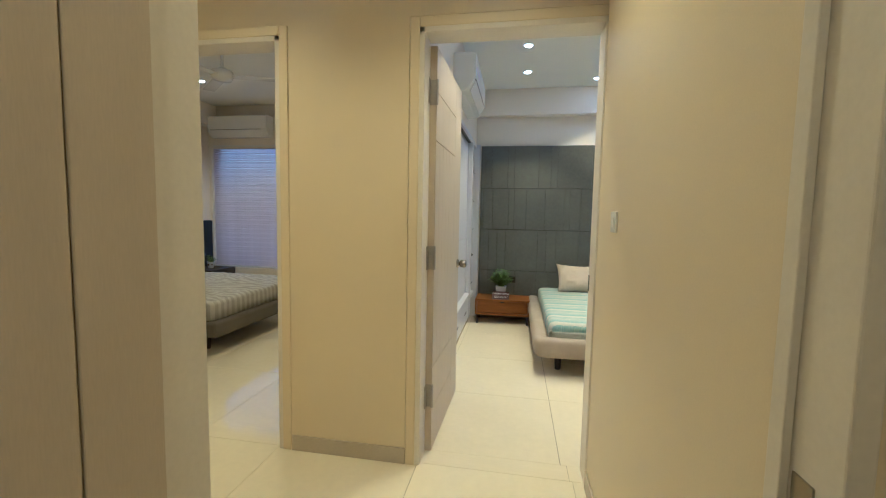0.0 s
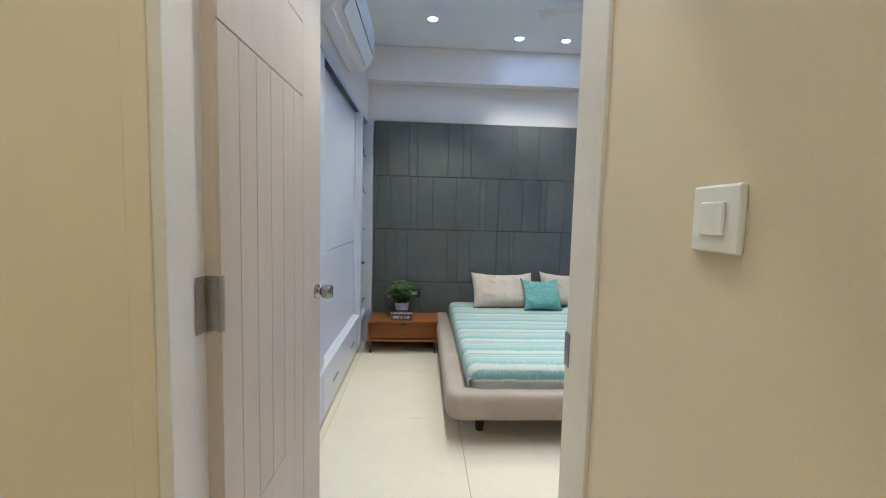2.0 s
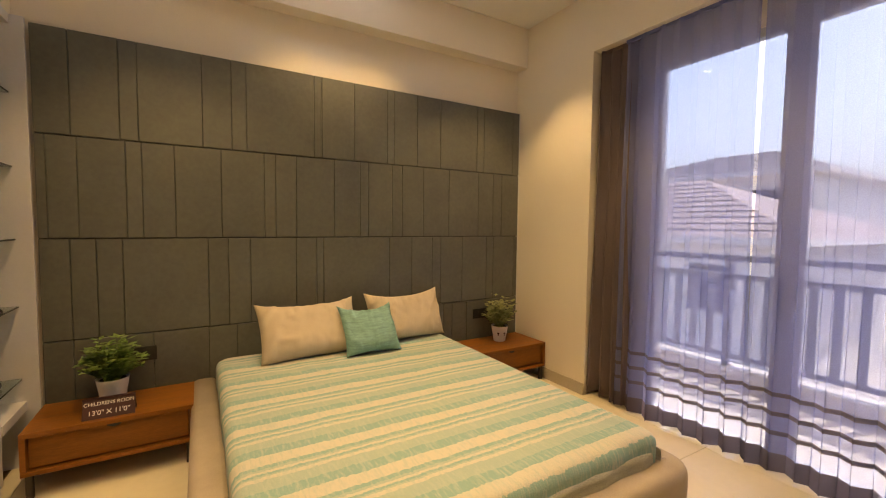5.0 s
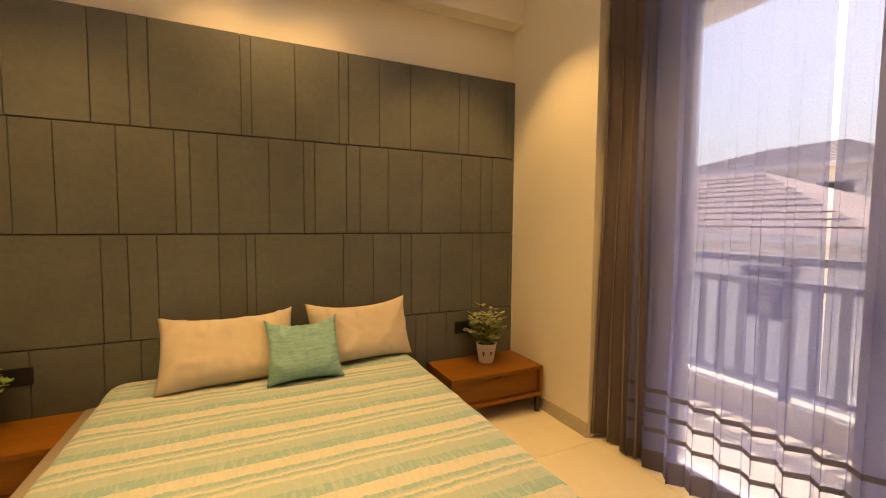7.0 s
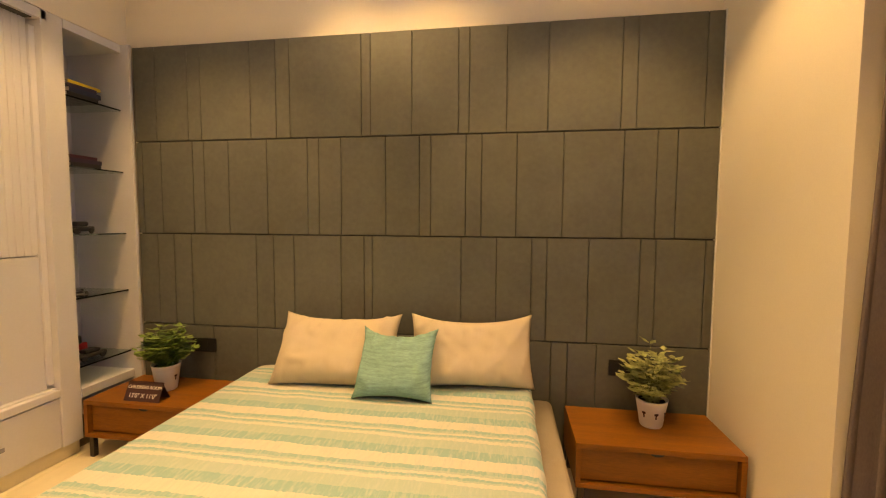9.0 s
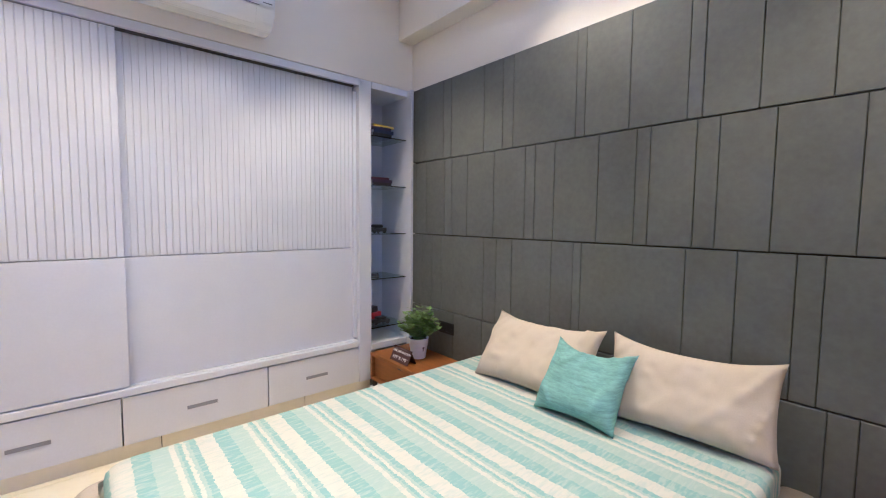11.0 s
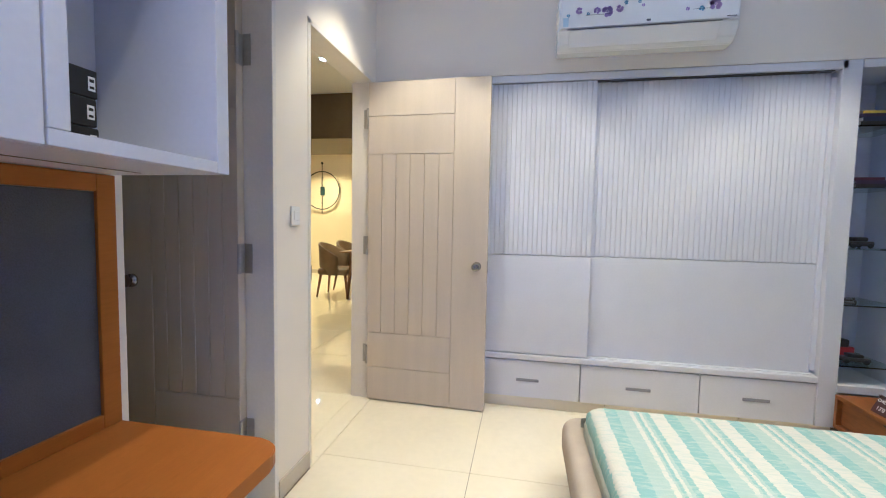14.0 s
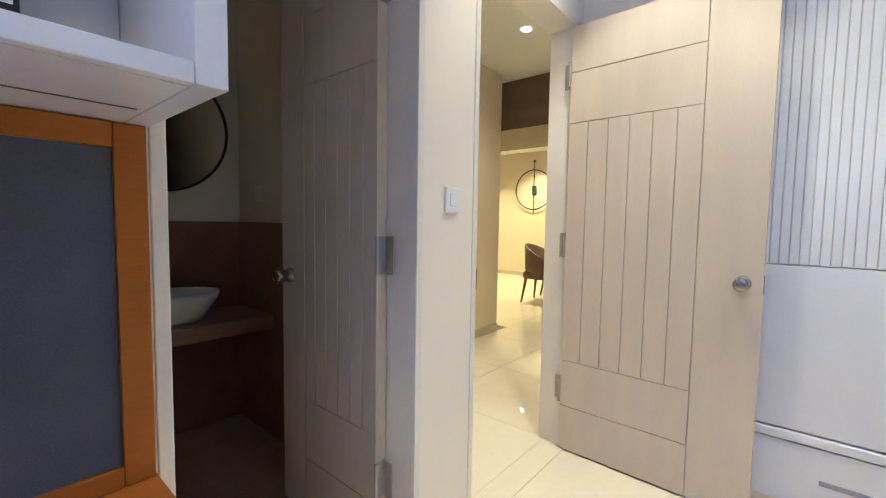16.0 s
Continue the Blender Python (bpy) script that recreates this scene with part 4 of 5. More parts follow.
def pillow(name, at, w, h, t, tilt, rz, mat, label, seed, pinch=0.5):
    """A stuffed cushion standing on its long edge and leaning back."""
    p = thing(name, at, label, "pillow", rz=rz)
    n = 34
    bm = bmesh.new()
    sides = []
    for s in (1, -1):
        g = []
        for i in range(n + 1):
            row = []
            for j in range(n + 1):
                u, v = i / n * 2 - 1, j / n * 2 - 1
                pull = 1 - 0.13 * (1 - abs(u) ** 2.2) * abs(v) ** 3 * pinch * 2
                pull2 = 1 - 0.10 * (1 - abs(v) ** 2.2) * abs(u) ** 3 * pinch * 2
                puff = ((1 - abs(u) ** 3) * (1 - abs(v) ** 3)) ** 0.5
                x, z = u * w / 2 * pull2, (v * pull + 1) * h / 2
                y = s * t / 2 * puff * (1 - 0.15 * v)
                fold = abs(noise.noise((x * 9 + seed, z * 5 - x * 6, s * 2.0)))
                wr = (0.004 * noise.noise((x * 10 + seed, z * 10, s * 2.0)) + 0.004 * noise.noise((x * 32 + seed, z * 20 + x * 12, s * 3.0))) * puff - 0.065 * max(0, 0.15 - fold) * (0.3 + abs(u) + abs(v)) * min(1, puff * 3)
                row.append(bm.verts.new((x, y + wr, z - 0.032 * (1 - abs(u) ** 2.5) * (v + 1) / 2)))
            g.append(row)
        sides.append(g)
    for k, g in enumerate(sides):
        for i in range(n):
            for j in range(n):
                bm.faces.new((g[i][j], g[i + 1][j], g[i + 1][j + 1], g[i][j + 1]))
    bmesh.ops.remove_doubles(bm, verts=bm.verts, dist=0.0008)
    moved(bm, pose(0, 0, 0, -tilt, 0, 0))
    part("case", bm, mat, p, "", True)
    return p


pillow("pillow", (1.315, 6.50, 0.425), 0.62, 0.385, 0.17, 36, 3, M_PILLOW, "plump beige linen pillow leaning on the panelling", 1, 0.3)
pillow("pillow", (1.985, 6.595, 0.425), 0.60, 0.355, 0.15, 20, 6, M_PILLOW, "plump beige linen pillow leaning on the panelling", 7, 0.3)
pillow("cushion", (1.648, 6.39, 0.428), 0.365, 0.345, 0.13, 36, 1, M_TEAL, "square teal woven cushion in front of pillows", 3)

# ---- bedside tables ----


def bedside(at, w, label):
    b = thing("bedside_table", at, label, "bedside table", "bedside tables")
    d, z0, z1 = 0.36, 0.11, 0.302
    part("top", boxes((0, 0, z1 - 0.022, w, d, z1), bevel=0.002), M_WOOD, b)
    part("bottom", boxes((0, 0, z0, w, d, z0 + 0.02), bevel=0.002), M_WOOD, b)
    part("side", boxes((0, 0.001, z0 + 0.0205, 0.02, d, z1 - 0.0225)), M_WOOD, b)
    part("side", boxes((w - 0.02, 0.001, z0 + 0.0205, w, d, z1 - 0.0225)), M_WOOD, b)
    part("back", boxes((0.0205, d - 0.012, z0 + 0.0205, w - 0.0205, d, z1 - 0.0225)), M_WOOD, b)
    dr = part("drawer", boxes((0.024, 0.024, z0 + 0.026, w - 0.024, 0.3, z1 - 0.027), bevel=0.002), M_WOOD, b)
    part("finger_pull", moved(lathe([(0.03, 0), (0.03, 0.004)], 20), pose(w / 2, 0.0255, z1 - 0.027, 90, 0, 0) @ Matrix.Diagonal((1, 0.55, 1, 1))), M_BLACK, dr, "dark half-round finger cut-out")
    for x in (0.012, w - 0.037):
        for y in (0.012, d - 0.037):
            part("leg", boxes((x, y, 0, x + 0.025, y + 0.025, z0 - 0.0005), bevel=0.002), M_DARKWOOD, b, "short dark metal leg")
    return b


bedside((0.03, 6.42, 0), 0.65, "low walnut bedside table with one drawer")
bedside((2.44, 6.40, 0), 0.65, "low walnut bedside table with one drawer")


def pot_plant(at, r, h, leaves, mat, label, seed, spread):
    p = thing("pot_plant", at, label, "plant", "bedside plants")
    pot = part("pot", lathe([(r * 0.68, 0), (r * 0.72, 0.004), (r, h - 0.008), (r * 1.04, h), (r * 0.94, h), (r * 0.88, h - 0.018), (0.0, h - 0.02)], 28, False), M_POT, p, "white ceramic pot with a small print", True)
    rnd = random.Random(seed)
    for i in range(5):
        t = rnd.uniform(0, 6.28)
        part("printed_motif", moved(boxes((-0.003, -0.001, -0.014, 0.003, 0.0, 0.012), (-0.008, -0.001, 0.004, 0.008, 0.0, 0.014)), pose(0, 0, h * 0.5, 0, 0, math.degrees(t)) @ pose(0, -r * 0.865, 0, 8, 0, 0)), M_SIGN, pot)
    part("soil", moved(lathe([(0, 0), (r * 0.87, 0), (r * 0.87, 0.004)], 20, False), Matrix.Translation((0, 0, h - 0.016))), M_SOIL, p)
    bm = bmesh.new()
    for i in range(leaves):
        t, tip = rnd.uniform(0, 6.283), rnd.uniform(0.05, 0.72)
        L = spread * rnd.uniform(0.6, 1.1)
        wd = rnd.uniform(0.004, 0.008)
        base = Vector((rnd.uniform(-1, 1) * r * 0.4, rnd.uniform(-1, 1) * r * 0.4, h - 0.014))
        out = Vector((math.cos(t), math.sin(t), 0))
        side = Vector((-out.y, out.x, 0)) * wd
        pts = []
        for k in range(5):
            f = k / 4
            pts.append(base + out * (L * f * (0.25 + 0.65 * tip)) + Vector((0, 0, L * (f * (1.15 - 0.6 * tip) - 0.42 * tip * f * f))))
        # a stem with small leaves in pairs
        prev = None
        for k, q in enumerate(pts):
            w_ = side * (0.35 if k else 0.5) * (1 - k / 5)
            cur = (bm.verts.new(q - w_), bm.verts.new(q + w_))
            if prev:
                bm.faces.new((prev[0], prev[1], cur[1], cur[0]))
            prev = cur
            if k:
                for s in (-1, 1):
                    d = (out * 0.6 + Vector((-out.y, out.x, 0)) * s + Vector((0, 0, rnd.uniform(-0.1, 0.7)))).normalized() * L * rnd.uniform(0.16, 0.30)
                    n_ = d.cross(Vector((0, 0, 1))).normalized() * L * 0.075
                    a, b, c, e = q, q + d * 0.5 + n_, q + d, q + d * 0.5 - n_
                    bm.faces.new([bm.verts.new(x) for x in (a, b, c, e)])
    part("foliage", bm, mat, p, "bushy narrow green leaves")
    return p


pot_plant((0.33, 6.62, 0.302), 0.068, 0.14, 190, M_LEAF, "leafy green plant in a white pot", 3, 0.178)
pot_plant((2.80, 6.62, 0.302), 0.066, 0.125, 95, M_LEAFY, "pale green plant in a white printed pot", 9, 0.205)

sign = thing("room_sign", (0.335, 6.48, 0.302), "small maroon tent card with white room lettering", "sign")
part("card", moved(boxes((-0.10, -0.001, 0, 0.10, 0.001, 0.098)), pose(0, -0.03, 0.001, -25, 0, 0)), M_SIGN, sign)
part("card", moved(boxes((-0.10, -0.001, 0, 0.10, 0.001, 0.098)), pose(0, 0.042, 0.001, 25, 0, 0)), M_SIGN, sign)
words("CHILDRENS ROOM", 0.0225, M_INK, sign, pose(0, -0.03, 0.001, -25, 0, 0) @ pose(0, -0.0016, 0.068, 90, 0, 0))
words("13'0\" X 11'0\"", 0.030, M_INK, sign, pose(0, -0.03, 0.001, -25, 0, 0) @ pose(0, -0.0016, 0.027, 90, 0, 0))


def socket(at, label):
    s = thing("power_socket", at, label, "socket")
    part("plate", boxes((-0.075, -0.008, -0.04, 0.075, 0, 0.04), bevel=0.003), M_BLACK, s)
    for x in (-0.045, 0.0, 0.045):
        part("module", boxes((x - 0.02, -0.0105, -0.027, x + 0.02, -0.0085, 0.027), bevel=0.001, seg=1), M_BLACK, s)


socket((0.43, 6.788, 0.50), "black modular power socket plate on grey panelling")
socket((2.725, 6.788, 0.50), "black modular power socket plate on grey panelling")


def switch(at, rz, w, h, label):
    s = thing("light_switch", at, label, "switch", rz=rz)
    part("plate", boxes((-w / 2, -0.009, -h / 2, w / 2, 0, h / 2), bevel=0.003), M_WHITEPL, s)
    part("rocker", boxes((-w / 4, -0.013, -h / 4, w / 4, -0.0095, h / 4), bevel=0.002), M_WHITEPL, s)
    return s


switch((1.01, SY, 1.262), 180, 0.07, 0.085, "white single rocker switch on cream wall")
switch((HX, 3.13, 1.29), 270, 0.08, 0.08, "white single rocker switch on hall wall")
switch((-1.71, HS, 1.28), 0, 0.085, 0.09, "white single rocker switch on hall wall")

# ---- study corner ----
unit = thing("study_desk", (0, 0, 0), "orange wood wall desk with a pinboard", "desk")
bm = bmesh.new()
DZ, DX0, DX1, DY = 0.715, 1.872, 2.95, 4.09
out = [(DX0, 3.602)] + [(DX0 + 0.07 - 0.07 * math.cos(t), DY - 0.07 + 0.07 * math.sin(t)) for t in [i * math.pi / 16 for i in range(9)]] + [(DX1, DY), (DX1, 3.602)]
lo, hi = [bm.verts.new((x, y, DZ - 0.036)) for x, y in out], [bm.verts.new((x, y, DZ)) for x, y in out]
for i in range(len(out)):
    j = (i + 1) % len(out)
    bm.faces.new((lo[i], lo[j], hi[j], hi[i]))
bm.faces.new(lo)
bm.faces.new(hi[::-1])
bmesh.ops.bevel(bm, geom=[e for e in bm.edges if abs(e.verts[0].co.z - e.verts[1].co.z) < 1e-6], offset=0.003, segments=2, affect="EDGES")
part("desktop", bm, M_DESK, unit)
part("support_panel", boxes((DX0 + 0.055, 3.602, 0, DX0 + 0.08, 3.98, DZ - 0.037), bevel=0.002), M_WARD, unit, "white end panel under the desk")
part("support_panel", boxes((DX1 - 0.03, 3.602, 0, DX1 - 0.005, 3.98, DZ - 0.037), bevel=0.002), M_WARD, unit)
board = thing("pinboard", (0, 0, 0), "charcoal felt pinboard in an orange wood frame", "pinboard")
part("frame", boxes((1.876, 3.602, DZ + 0.001, 1.923, 3.622, 1.346), bevel=0.002), M_DESK, board)
part("frame", boxes((2.90, 3.602, DZ + 0.001, 2.942, 3.622, 1.346), bevel=0.002), M_DESK, board)
part("frame", boxes((1.9235, 3.602, 1.304, 2.8995, 3.622, 1.346), bevel=0.002), M_DESK, board)
part("frame", boxes((1.9235, 3.602, DZ + 0.001, 2.8995, 3.622, 0.752), bevel=0.002), M_DESK, board)
part("felt", boxes((1.924, 3.603, 0.7525, 2.899, 3.614, 1.3035)), M_BOARD, board)
cab = thing("wall_cabinet", (0, 0, 0), "white wall cabinet with an open niche", "cabinet")
CX0, CX1, CY, CZ0, CZ1 = 1.868, 2.95, 3.94, 1.348, 2.05
part("side_panel", boxes((CX0, 3.602, CZ0, CX0 + 0.038, CY, CZ1), bevel=0.002), M_WARD, cab)
part("bottom_panel", boxes((CX0 + 0.039, 3.602, CZ0, CX1, CY - 0.019, CZ0 + 0.018)), M_WARD, cab)
part("top_panel", boxes((CX0 + 0.039, 3.602, CZ1 - 0.03, CX1, CY - 0.019, CZ1)), M_WARD, cab)
part("divider", boxes((2.222, 3.602, CZ0 + 0.019, 2.245, CY - 0.0195, CZ1 - 0.031)), M_WARD, cab)
part("side_panel", boxes((CX1 - 0.02, 3.602, CZ0 + 0.019, CX1, CY - 0.0195, CZ1 - 0.031)), M_WARD, cab)
part("back", boxes((CX0 + 0.039, 3.602, CZ0 + 0.019, 2.221, 3.612, CZ1 - 0.031)), M_WARD, cab)
part("front_edge", boxes((CX0 + 0.0385, CY - 0.018, CZ0, 2.252, CY, CZ0 + 0.026), (2.219, CY - 0.018, CZ0 + 0.0265, 2.252, CY, CZ1), bevel=0.002), M_WARD, cab)
for x0, x1 in ((2.256, 2.60), (2.604, CX1)):
    part("door", boxes((x0, CY - 0.018, CZ0, x1, CY, CZ1), bevel=0.002), M_WARD, cab, "plain white cabinet door")
part("bottom_groove", boxes((CX0 + 0.05, 3.74, CZ0 - 0.0015, CX1 - 0.02, 3.744, CZ0 - 0.0002)), M_ALU, cab)
for i in range(3):
    b = thing("box_file", (2.125 + 0.003 * (i % 2), 3.692, CZ0 + 0.0185 + i * 0.0575), "black boxed book lying flat in a stack", "book", "black boxed books", rz=(1, -1, 0.5)[i])
    part("cover", boxes((-0.092, -0.076, 0, 0.092, 0.076, 0.056), bevel=0.003), M_BLACK, b)
    part("label_bar", boxes((-0.086, 0.0762, 0.014, -0.072, 0.0768, 0.042)), M_INK, b, "small white label")
    part("label_print", boxes((-0.0835, 0.0769, 0.018, -0.0745, 0.0773, 0.023), (-0.0835, 0.0769, 0.031, -0.0745, 0.0773, 0.037)), M_BLACK, b)
    part("title_bar", boxes((0.040, 0.0762, 0.010, 0.046, 0.0768, 0.044), (0.050, 0.0762, 0.014, 0.054, 0.0768, 0.040)), M_HEM, b)
    if i == 2:
        part("colour_patch", boxes((0.060, 0.0762, 0.006, 0.088, 0.0768, 0.050)), plain("red_print", (0.4, 0.02, 0.03), 0.5), b)

# ---- bathroom ----
van = thing("vanity_counter", (0, 0, 0), "brown stone vanity shelf on the bathroom wall", "vanity")
part("slab", boxes((HX + 0.136, 1.967, 0.60, 2.35, 2.37, 0.675), bevel=0.004), material("vanity_stone", (0.30, 0.19, 0.10), 0.3, vary=0.15), van)
basin = thing("wash_basin", (1.41, 2.18, 0.6755), "white ceramic vessel basin on the counter", "basin")
part("bowl", moved(lathe([(0.11, 0.0), (0.12, 0.01), (0.19, 0.11), (0.20, 0.145), (0.192, 0.145), (0.17, 0.10), (0.09, 0.03), (0, 0.025)], 32, False), Matrix.Diagonal((1, 0.85, 1, 1))), M_POT, basin, "", True)
mir = thing("round_mirror", (1.40, 1.969, 1.66), "round wall mirror with a thin dark rim", "mirror")
part("glass", moved(lathe([(0, 0), (0.325, 0), (0.325, 0.008), (0, 0.008)], 48, False), pose(0, 0.001, 0, -90, 0, 0)), M_MIRROR, mir)
part("rim", moved(lathe([(0.326, 0), (0.338, 0), (0.338, 0.014), (0.326, 0.014)], 48, False), pose(0, 0.001, 0, -90, 0, 0)), M_BLACK, mir)
switch((HX + 0.121, 2.2, 1.33), 90, 0.085, 0.09, "white switch plate on the bathroom wall")

# ---- dining end ----


def dining_chair(at, rz):
    c = thing("dining_chair", at, "dark brown leather tub dining chair on tapered legs", "chair", "dining chairs", rz)
    part("seat", boxes((-0.25, -0.25, 0.36, 0.25, 0.25, 0.47), bevel=0.04, seg=3), M_LEATHER, c, "", True)
    bm = bmesh.new()
    n = 20
    g = []
    for i in range(n + 1):
        t = radians(-110 + 220 * i / n)
        k = math.cos(t)
        top = 0.66 + 0.22 * max(0, (k + 0.35) / 1.35) ** 0.8
        ring_ = []
        for r, z in ((0.25, 0.36), (0.285, 0.50), (0.30, top - 0.02), (0.285, top), (0.265, top - 0.02), (0.235, 0.50), (0.22, 0.40)):
            ring_.append(bm.verts.new((-r * math.cos(t) * 1.0, r * math.sin(t), z)))
        g.append(ring_)
    for a, b in zip(g, g[1:]):
        for i in range(7):
            j = (i + 1) % 7
            bm.faces.new((a[i], a[j], b[j], b[i]))
    bm.faces.new(g[0])
    bm.faces.new(g[-1][::-1])
    part("backrest", bm, M_LEATHER, c, "curved wrap-round back", True)
    for x in (-0.2, 0.2):
        for y in (-0.2, 0.2):
            part("leg", cone((x, y, 0.38), (x * 1.25, y * 1.25, 0.0), 0.024, 0.012, 12), M_BRASSWOOD, c, "tapered brown wooden leg")
    return c


dining_chair((-3.65, 1.62, 0), 96)
dining_chair((-4.35, 1.60, 0), 84)
dining_chair((-4.0, 3.0, 0), -90)
tab = thing("dining_table", (-3.98, 2.30, 0), "dining table with a thin top on splayed wooden legs", "table")
part("tabletop", boxes((-0.75, -0.45, 0.74, 0.75, 0.45, 0.765), bevel=0.008), M_BROWNTILE, tab)
for x in (-0.55, 0.55):
    for y in (-0.32, 0.32):
        part("leg", cone((x, y, 0.74), (x * 1.15, y * 1.15, 0.0), 0.035, 0.02, 12), M_BRASSWOOD, tab)
ck = thing("wall_clock", (-6.199, 0.06, 1.92), "large black ring wall clock without numerals", "clock")
bm = bmesh.new()
for R, x in ((0.43, 0.05),):
    n, k = 56, 8
    rr = [[bm.verts.new((x + 0.012 * math.sin(2 * math.pi * j / k), (R + 0.012 * math.cos(2 * math.pi * j / k)) * math.cos(2 * math.pi * i / n), (R + 0.012 * math.cos(2 * math.pi * j / k)) * math.sin(2 * math.pi * i / n))) for j in range(k)] for i in range(n)]
    for i in range(n):
        for j in range(k):
            bm.faces.new((rr[i][j], rr[(i + 1) % n][j], rr[(i + 1) % n][(j + 1) % k], rr[i][(j + 1) % k]))
part("ring", bm, M_BLACK, ck, "black metal ring", True)
part("rod", boxes((0.03, -0.006, -0.52, 0.042, 0.006, 0.62)), M_BLACK, ck)
part("finial", moved(lathe([(0, -0.03), (0.02, -0.02), (0.03, 0), (0.02, 0.02), (0, 0.03)], 16, False), Matrix.Translation((0.036, 0, 0.62))), M_BLACK, ck)
part("hub", moved(boxes((0.0, -0.055, -0.11, 0.035, 0.055, 0.09), bevel=0.02), Matrix()), plain("teal_hub", (0.02, 0.06, 0.075), 0.5), ck, "dark teal centre piece")
part("hand", boxes((0.045, -0.006, 0.05, 0.049, 0.006, 0.30)), M_BLACK, ck)
for z in (-0.3, 0.28):
    part("bracket", boxes((0.0, -0.01, z, 0.05, 0.01, z + 0.02)), M_BLACK, ck)
for x, y in ((-2.5, 1.4), (-2.5, 0.6)):
    d = thing("spotlight", (x, y, 2.216), "small dark recessed spotlight in the bulkhead", "spotlight")
    part("body", boxes((-0.07, -0.03, -0.006, 0.07, 0.03, 0), bevel=0.002), M_BLACK, d)

# ---- other bedroom ----
mb = thing("platform_bed", (-4.11, 4.66, 0), "low grey platform bed beside a dark headboard", "bed")
part("frame", boxes((0.06, 0, 0.16, 2.0, 1.75, 0.31), bevel=0.03, seg=3), material("taupe_fabric", (0.13, 0.115, 0.09), 0.85), mb, "taupe upholstered frame")
for x in (0.3, 1.75):
    for y in (0.2, 1.55):
        part("leg", cone((x, y, 0.17), (x, y, 0), 0.035, 0.025, 14), M_DARKWOOD, mb)
mm = thing("mattress", (-4.03, 4.68, 0.315), "mattress with a crumpled grey striped sheet", "mattress")
part("sheet", soft_slab(0, 0, 1.86, 1.7, 0.0, 0.17, 0.04, 0.03, 7.0), M_SHEET, mm, "", True)
hb = thing("headboard_panel", (-4.119, 4.2, 0), "dark navy upholstered headboard wall panel", "headboard")
for i in range(4):
    part("panel", boxes((0, i * 0.72, 0, 0.05, i * 0.72 + 0.715, 1.16), bevel=0.006), M_NAVY, hb)
pillow("pillow", (-3.93, 5.42, 0.49), 0.5, 0.33, 0.15, 25, 90, M_PILLOW, "pale pillow leaning on the dark headboard", 21)
pillow("pillow", (-3.82, 5.75, 0.49), 0.5, 0.33, 0.15, 35, 90, M_GREYFAB, "grey pillow leaning on the dark headboard", 12)
s2 = thing("room_sign", (-3.1, 5.0, 0.49), "small dark tent card lying on the bed", "sign", rz=25)
part("card", moved(boxes((-0.13, -0.001, 0, 0.13, 0.001, 0.09)), pose(0, -0.03, 0, -25, 0, 0)), M_SIGN, s2)
part("text_bar", moved(boxes((-0.10, -0.0022, 0.05, 0.10, -0.0012, 0.065), (-0.06, -0.0022, 0.02, 0.06, -0.0012, 0.037)), pose(0, -0.03, 0, -25, 0, 0)), M_INK, s2)
pot_plant((-3.85, 6.75, 0.48), 0.05, 0.09, 60, M_LEAF, "small round green plant in a pot by the headboard", 15, 0.10)
st = thing("bedside_ledge", (-4.06, 6.5, 0), "dark bedside table by the window", "bedside table")
part("body", boxes((0, 0, 0.08, 0.42, 0.5, 0.478), bevel=0.004), M_DARKWOOD, st)
part("base", boxes((0.03, 0.03, 0, 0.39, 0.47, 0.079)), M_DARKWOOD, st)


def picture(y0, y1, z0, z1, top, label, lines):
    f = thing("framed_picture", (-4.119, y0, z0), label, "picture")
    w, h = y1 - y0, z1 - z0
    for b in ((0, 0, 0, 0.03, w, 0.022), (0, 0, h - 0.022, 0.03, w, h), (0, 0, 0.0225, 0.03, 0.022, h - 0.0225), (0, w - 0.022, 0.0225, 0.03, w, h - 0.0225)):
        part("frame", boxes(b), M_BLACK, f)
    part("print", boxes((0.002, 0.0225, 0.0225, 0.014, w - 0.0225, h - 0.0225)), plain("print_paper", top, 0.6), f)
    ink, paper = plain("print_ink", (0.02, 0.02, 0.022), 0.6), plain("print_white", (0.62, 0.55, 0.48), 0.6)
    bm = bmesh.new()
    v0 = [bm.verts.new((0.0146, 0.024 + (w - 0.048) * i / 16, 0.024)) for i in range(17)]
    v1 = [bm.verts.new((0.0146, 0.024 + (w - 0.048) * i / 16, h * (0.36 + lines * 0.26 * (1 / (1 + math.exp(-(i / 16 - 0.45) * 7)))))) for i in range(17)]
    for i in range(16):
        bm.faces.new((v0[i], v0[i + 1], v1[i + 1], v1[i]))
    part("print_field", bm, paper, f)
    bm = bmesh.new()
    for k in range(9):
        s = k / 9
        a = [bm.verts.new((0.0152, 0.024 + (w - 0.048) * i / 16, 0.03 + s * (h * (0.34 + lines * 0.26 * (1 / (1 + math.exp(-(i / 16 - 0.45) * 7)))) - 0.03))) for i in range(17)]
        b = [bm.verts.new((0.0152, p.co.y, p.co.z + 0.018)) for p in a]
        for i in range(16):
            bm.faces.new((a[i], a[i + 1], b[i + 1], b[i]))
    part("print_lines", bm, ink, f)


picture(6.27, 6.86, 1.54, 2.24, (0.42, 0.10, 0.02), "framed abstract print, orange over black and white waves", 1)
picture(5.55, 6.14, 1.54, 2.24, (0.50, 0.33, 0.04), "framed abstract print, yellow over black and white lines", 0)

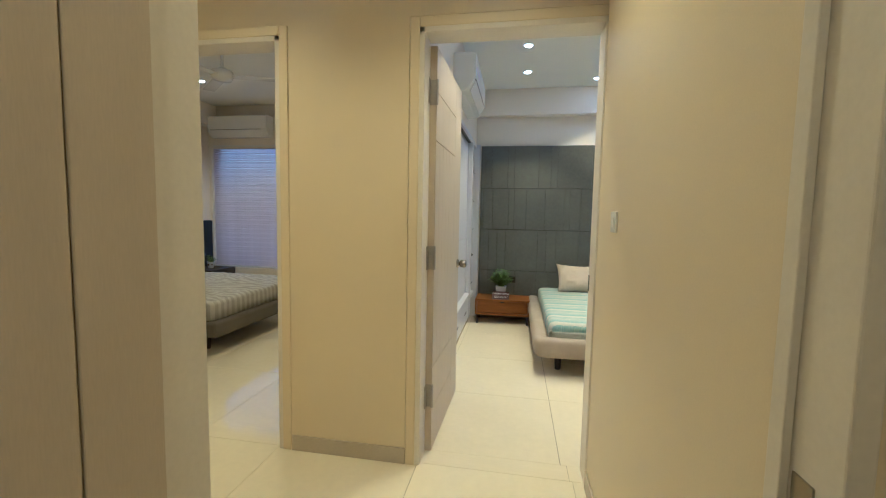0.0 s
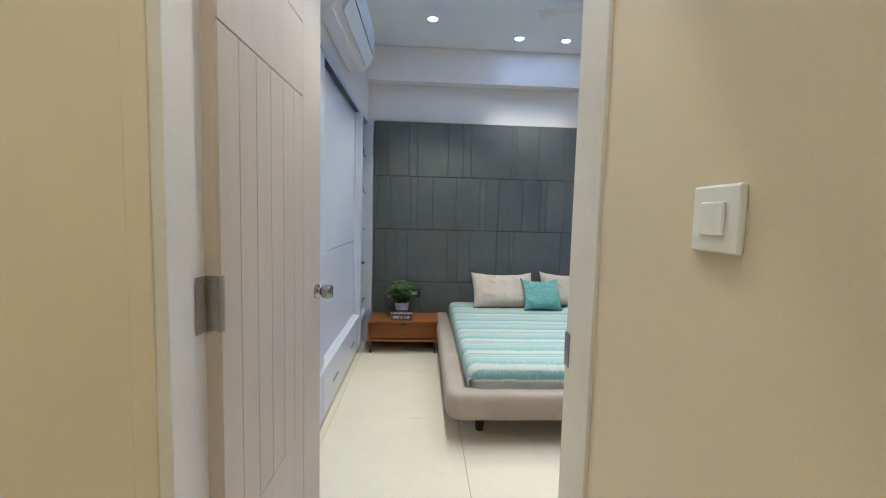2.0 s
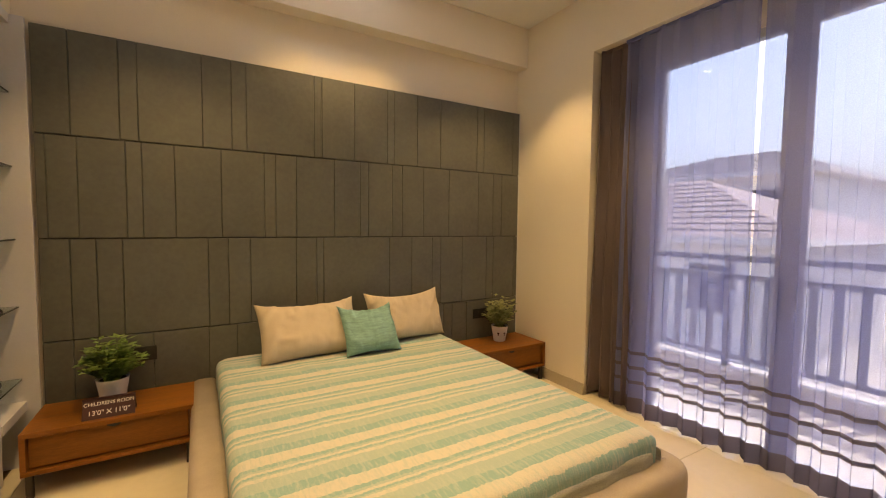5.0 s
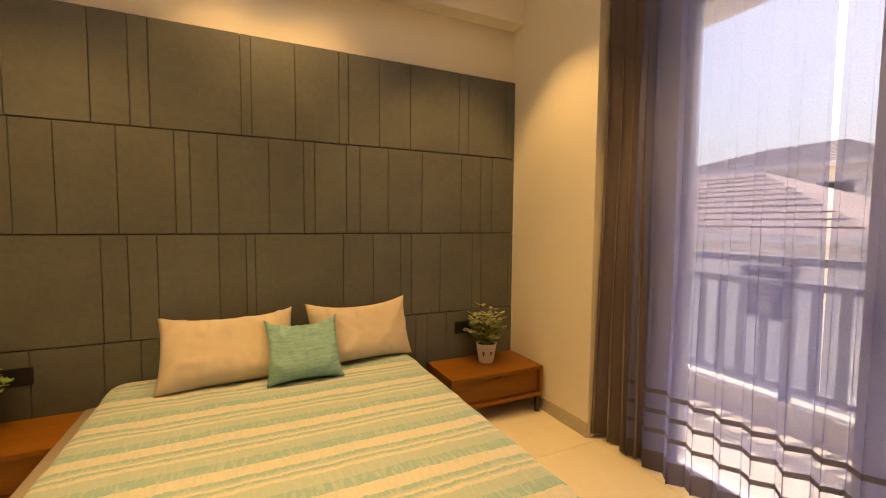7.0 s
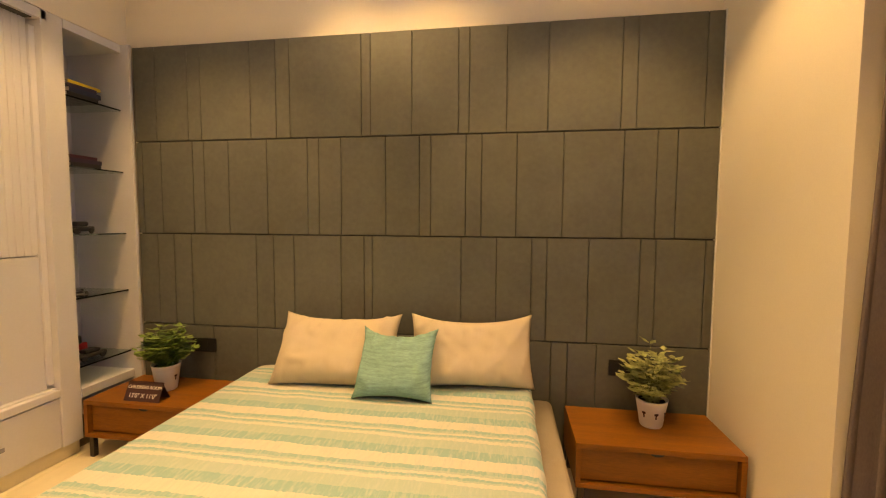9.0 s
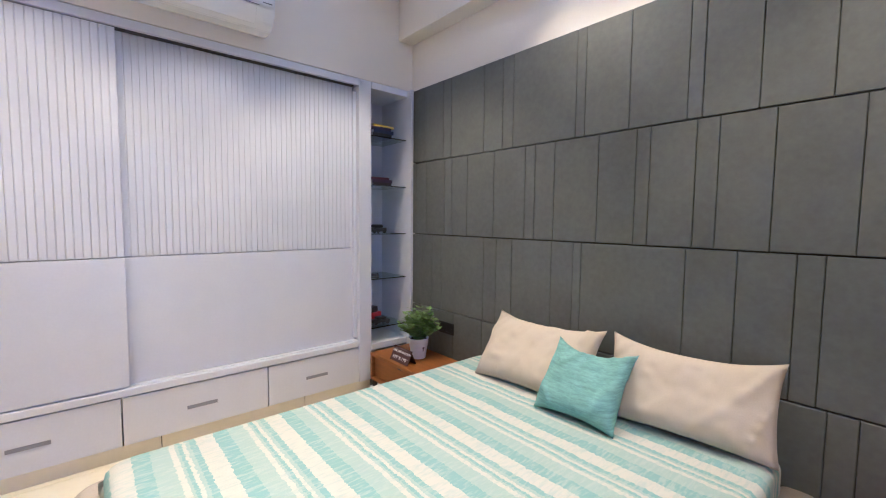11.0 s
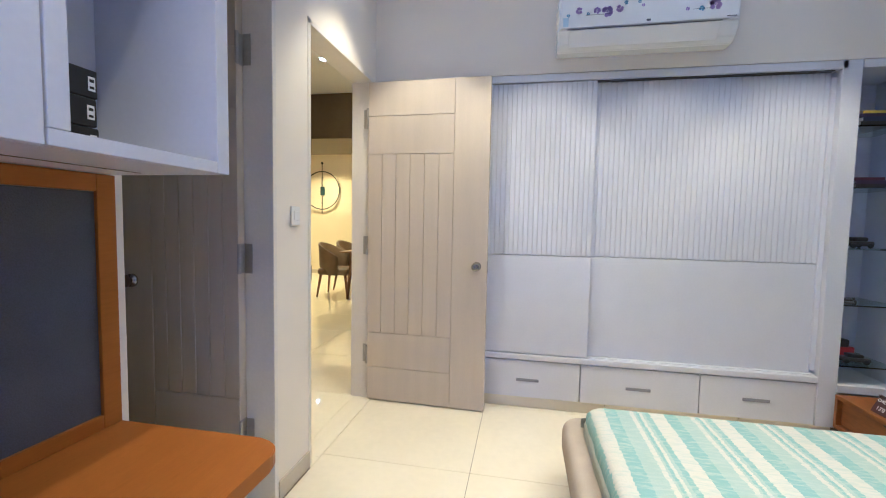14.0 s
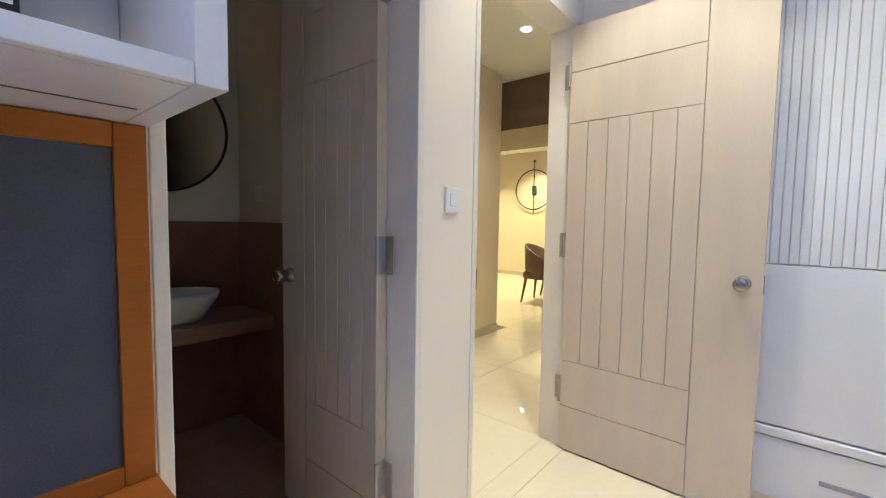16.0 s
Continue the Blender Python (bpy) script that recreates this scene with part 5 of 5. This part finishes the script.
w2 = thing("window_2", (-4.06, 7.16, 0.45), "wide window behind a pleated blind", "window", kind="structure")
for b in ((0, 0, 0, 1.65, 0.06, 0.05), (0, 0, 1.80, 1.65, 0.06, 1.85), (0, 0, 0.051, 0.05, 0.06, 1.799), (1.60, 0, 0.051, 1.65, 0.06, 1.799)):
    part("frame", boxes(b), M_ALU, w2)
pn = part("pane", boxes((0.051, 0.025, 0.051, 1.599, 0.031, 1.799)), M_GLASS, w2)
pn.visible_shadow = False
bl = thing("pleated_blind", (-4.05, 7.12, 0.48), "mauve pleated window blind, let down", "blind")
slat = mesh_of("pleat", moved(boxes((0, -0.018, -0.0015, 1.6, 0.018, 0.0015)), Matrix.Identity(4)), material("blind_cloth", (0.62, 0.58, 0.66), 0.8))
for i in range(52):
    o = piece("pleat", slat, bl, 0, 0, 0.02 + i * 0.034)
    o.rotation_euler = (radians(62 if i % 2 else 58), 0, 0)
part("head_rail", boxes((0, -0.02, 1.775, 1.6, 0.02, 1.808)), M_WHITEPL, bl)
part("bottom_rail", boxes((0, -0.012, -0.02, 1.6, 0.012, 0.0)), M_WHITEPL, bl)

fan = thing("ceiling_fan", (-2.23, 4.98, 2.86), "white three-blade ceiling fan at rest", "fan")
part("canopy", moved(lathe([(0.055, 0), (0.05, -0.05), (0.012, -0.07)], 20, False), Matrix()), M_WHITEPL, fan, "", True)
part("downrod", cone((0, 0, -0.06), (0, 0, -0.26), 0.012, 0.012, 12), M_WHITEPL, fan)
part("motor", moved(lathe([(0.02, -0.24), (0.09, -0.27), (0.10, -0.31), (0.08, -0.35), (0.0, -0.36)], 28, False), Matrix()), M_WHITEPL, fan, "", True)
for i in range(3):
    part("blade", moved(boxes((0.09, -0.055, -0.318, 0.60, 0.055, -0.311), bevel=0.003), pose(0, 0, 0, 0, 0, 20 + i * 120)), M_WHITEPL, fan)

fan2 = thing("ceiling_fan", (1.75, 5.05, 2.86), "white three-blade ceiling fan at rest", "fan")
part("canopy", moved(lathe([(0.055, 0), (0.05, -0.05), (0.012, -0.07)], 20, False), Matrix()), M_WHITEPL, fan2, "", True)
part("downrod", cone((0, 0, -0.06), (0, 0, -0.26), 0.012, 0.012, 12), M_WHITEPL, fan2)
part("motor", moved(lathe([(0.02, -0.24), (0.09, -0.27), (0.10, -0.31), (0.08, -0.35), (0.0, -0.36)], 28, False), Matrix()), M_WHITEPL, fan2, "", True)
for i in range(3):
    part("blade", moved(boxes((0.09, -0.055, -0.318, 0.60, 0.055, -0.311), bevel=0.003), pose(0, 0, 0, 0, 0, 35 + i * 120)), M_WHITEPL, fan2)

# ---- floor tiles ----
floor = thing("floor", (0, 0, 0), "large glossy cream floor tiles with thin dark joints", "floor", kind="structure")
P, GX, GY = 0.79, 0.764, 4.405
tile = mesh_of("tile", boxes((0.0012, 0.0012, -0.01, P - 0.0012, P - 0.0012, 0.0), bevel=0.0008, seg=1), M_TILE)


def lay(x0, x1, y0, y1, gx, gy):
    for i in range(math.floor((x0 - gx) / P), math.ceil((x1 - gx) / P)):
        for j in range(math.floor((y0 - gy) / P), math.ceil((y1 - gy) / P)):
            a, b = max(x0, gx + i * P), min(x1, gx + (i + 1) * P)
            c, d = max(y0, gy + j * P), min(y1, gy + (j + 1) * P)
            if b - a > 0.01 and d - c > 0.01:
                piece("tile", tile, floor, a, c, 0, (b - a) / P, (d - c) / P, 1)


lay(-0.10, 3.36, SY + 0.015, NY, GX, GY)
lay(OPX0, OPX1, HS + 0.015, SY + 0.0145, OPX0, HS + 0.015)
lay(BTX0, BTX1, HS - 0.02, SY + 0.0145, BTX0, HS - 0.02)
lay(MSX0, MSX1, HS + 0.015, SY + 0.0145, MSX0, HS + 0.015)
lay(-6.2, HX, HN1, HS + 0.0145, 0.02, HS + 0.0145)
lay(-6.2, -1.95, -3.1, HN1 - 0.0005, 0.02, HS + 0.0145)
lay(FDX0, FDX1, HN0, HN1 - 0.0005, FDX0, HN0)
lay(-0.9, HX + 0.12, 0, HN0 - 0.0005, 0.3, 0.3)
lay(-4.12, -0.68, SY + 0.015, 7.1, -1.3, 4.45)
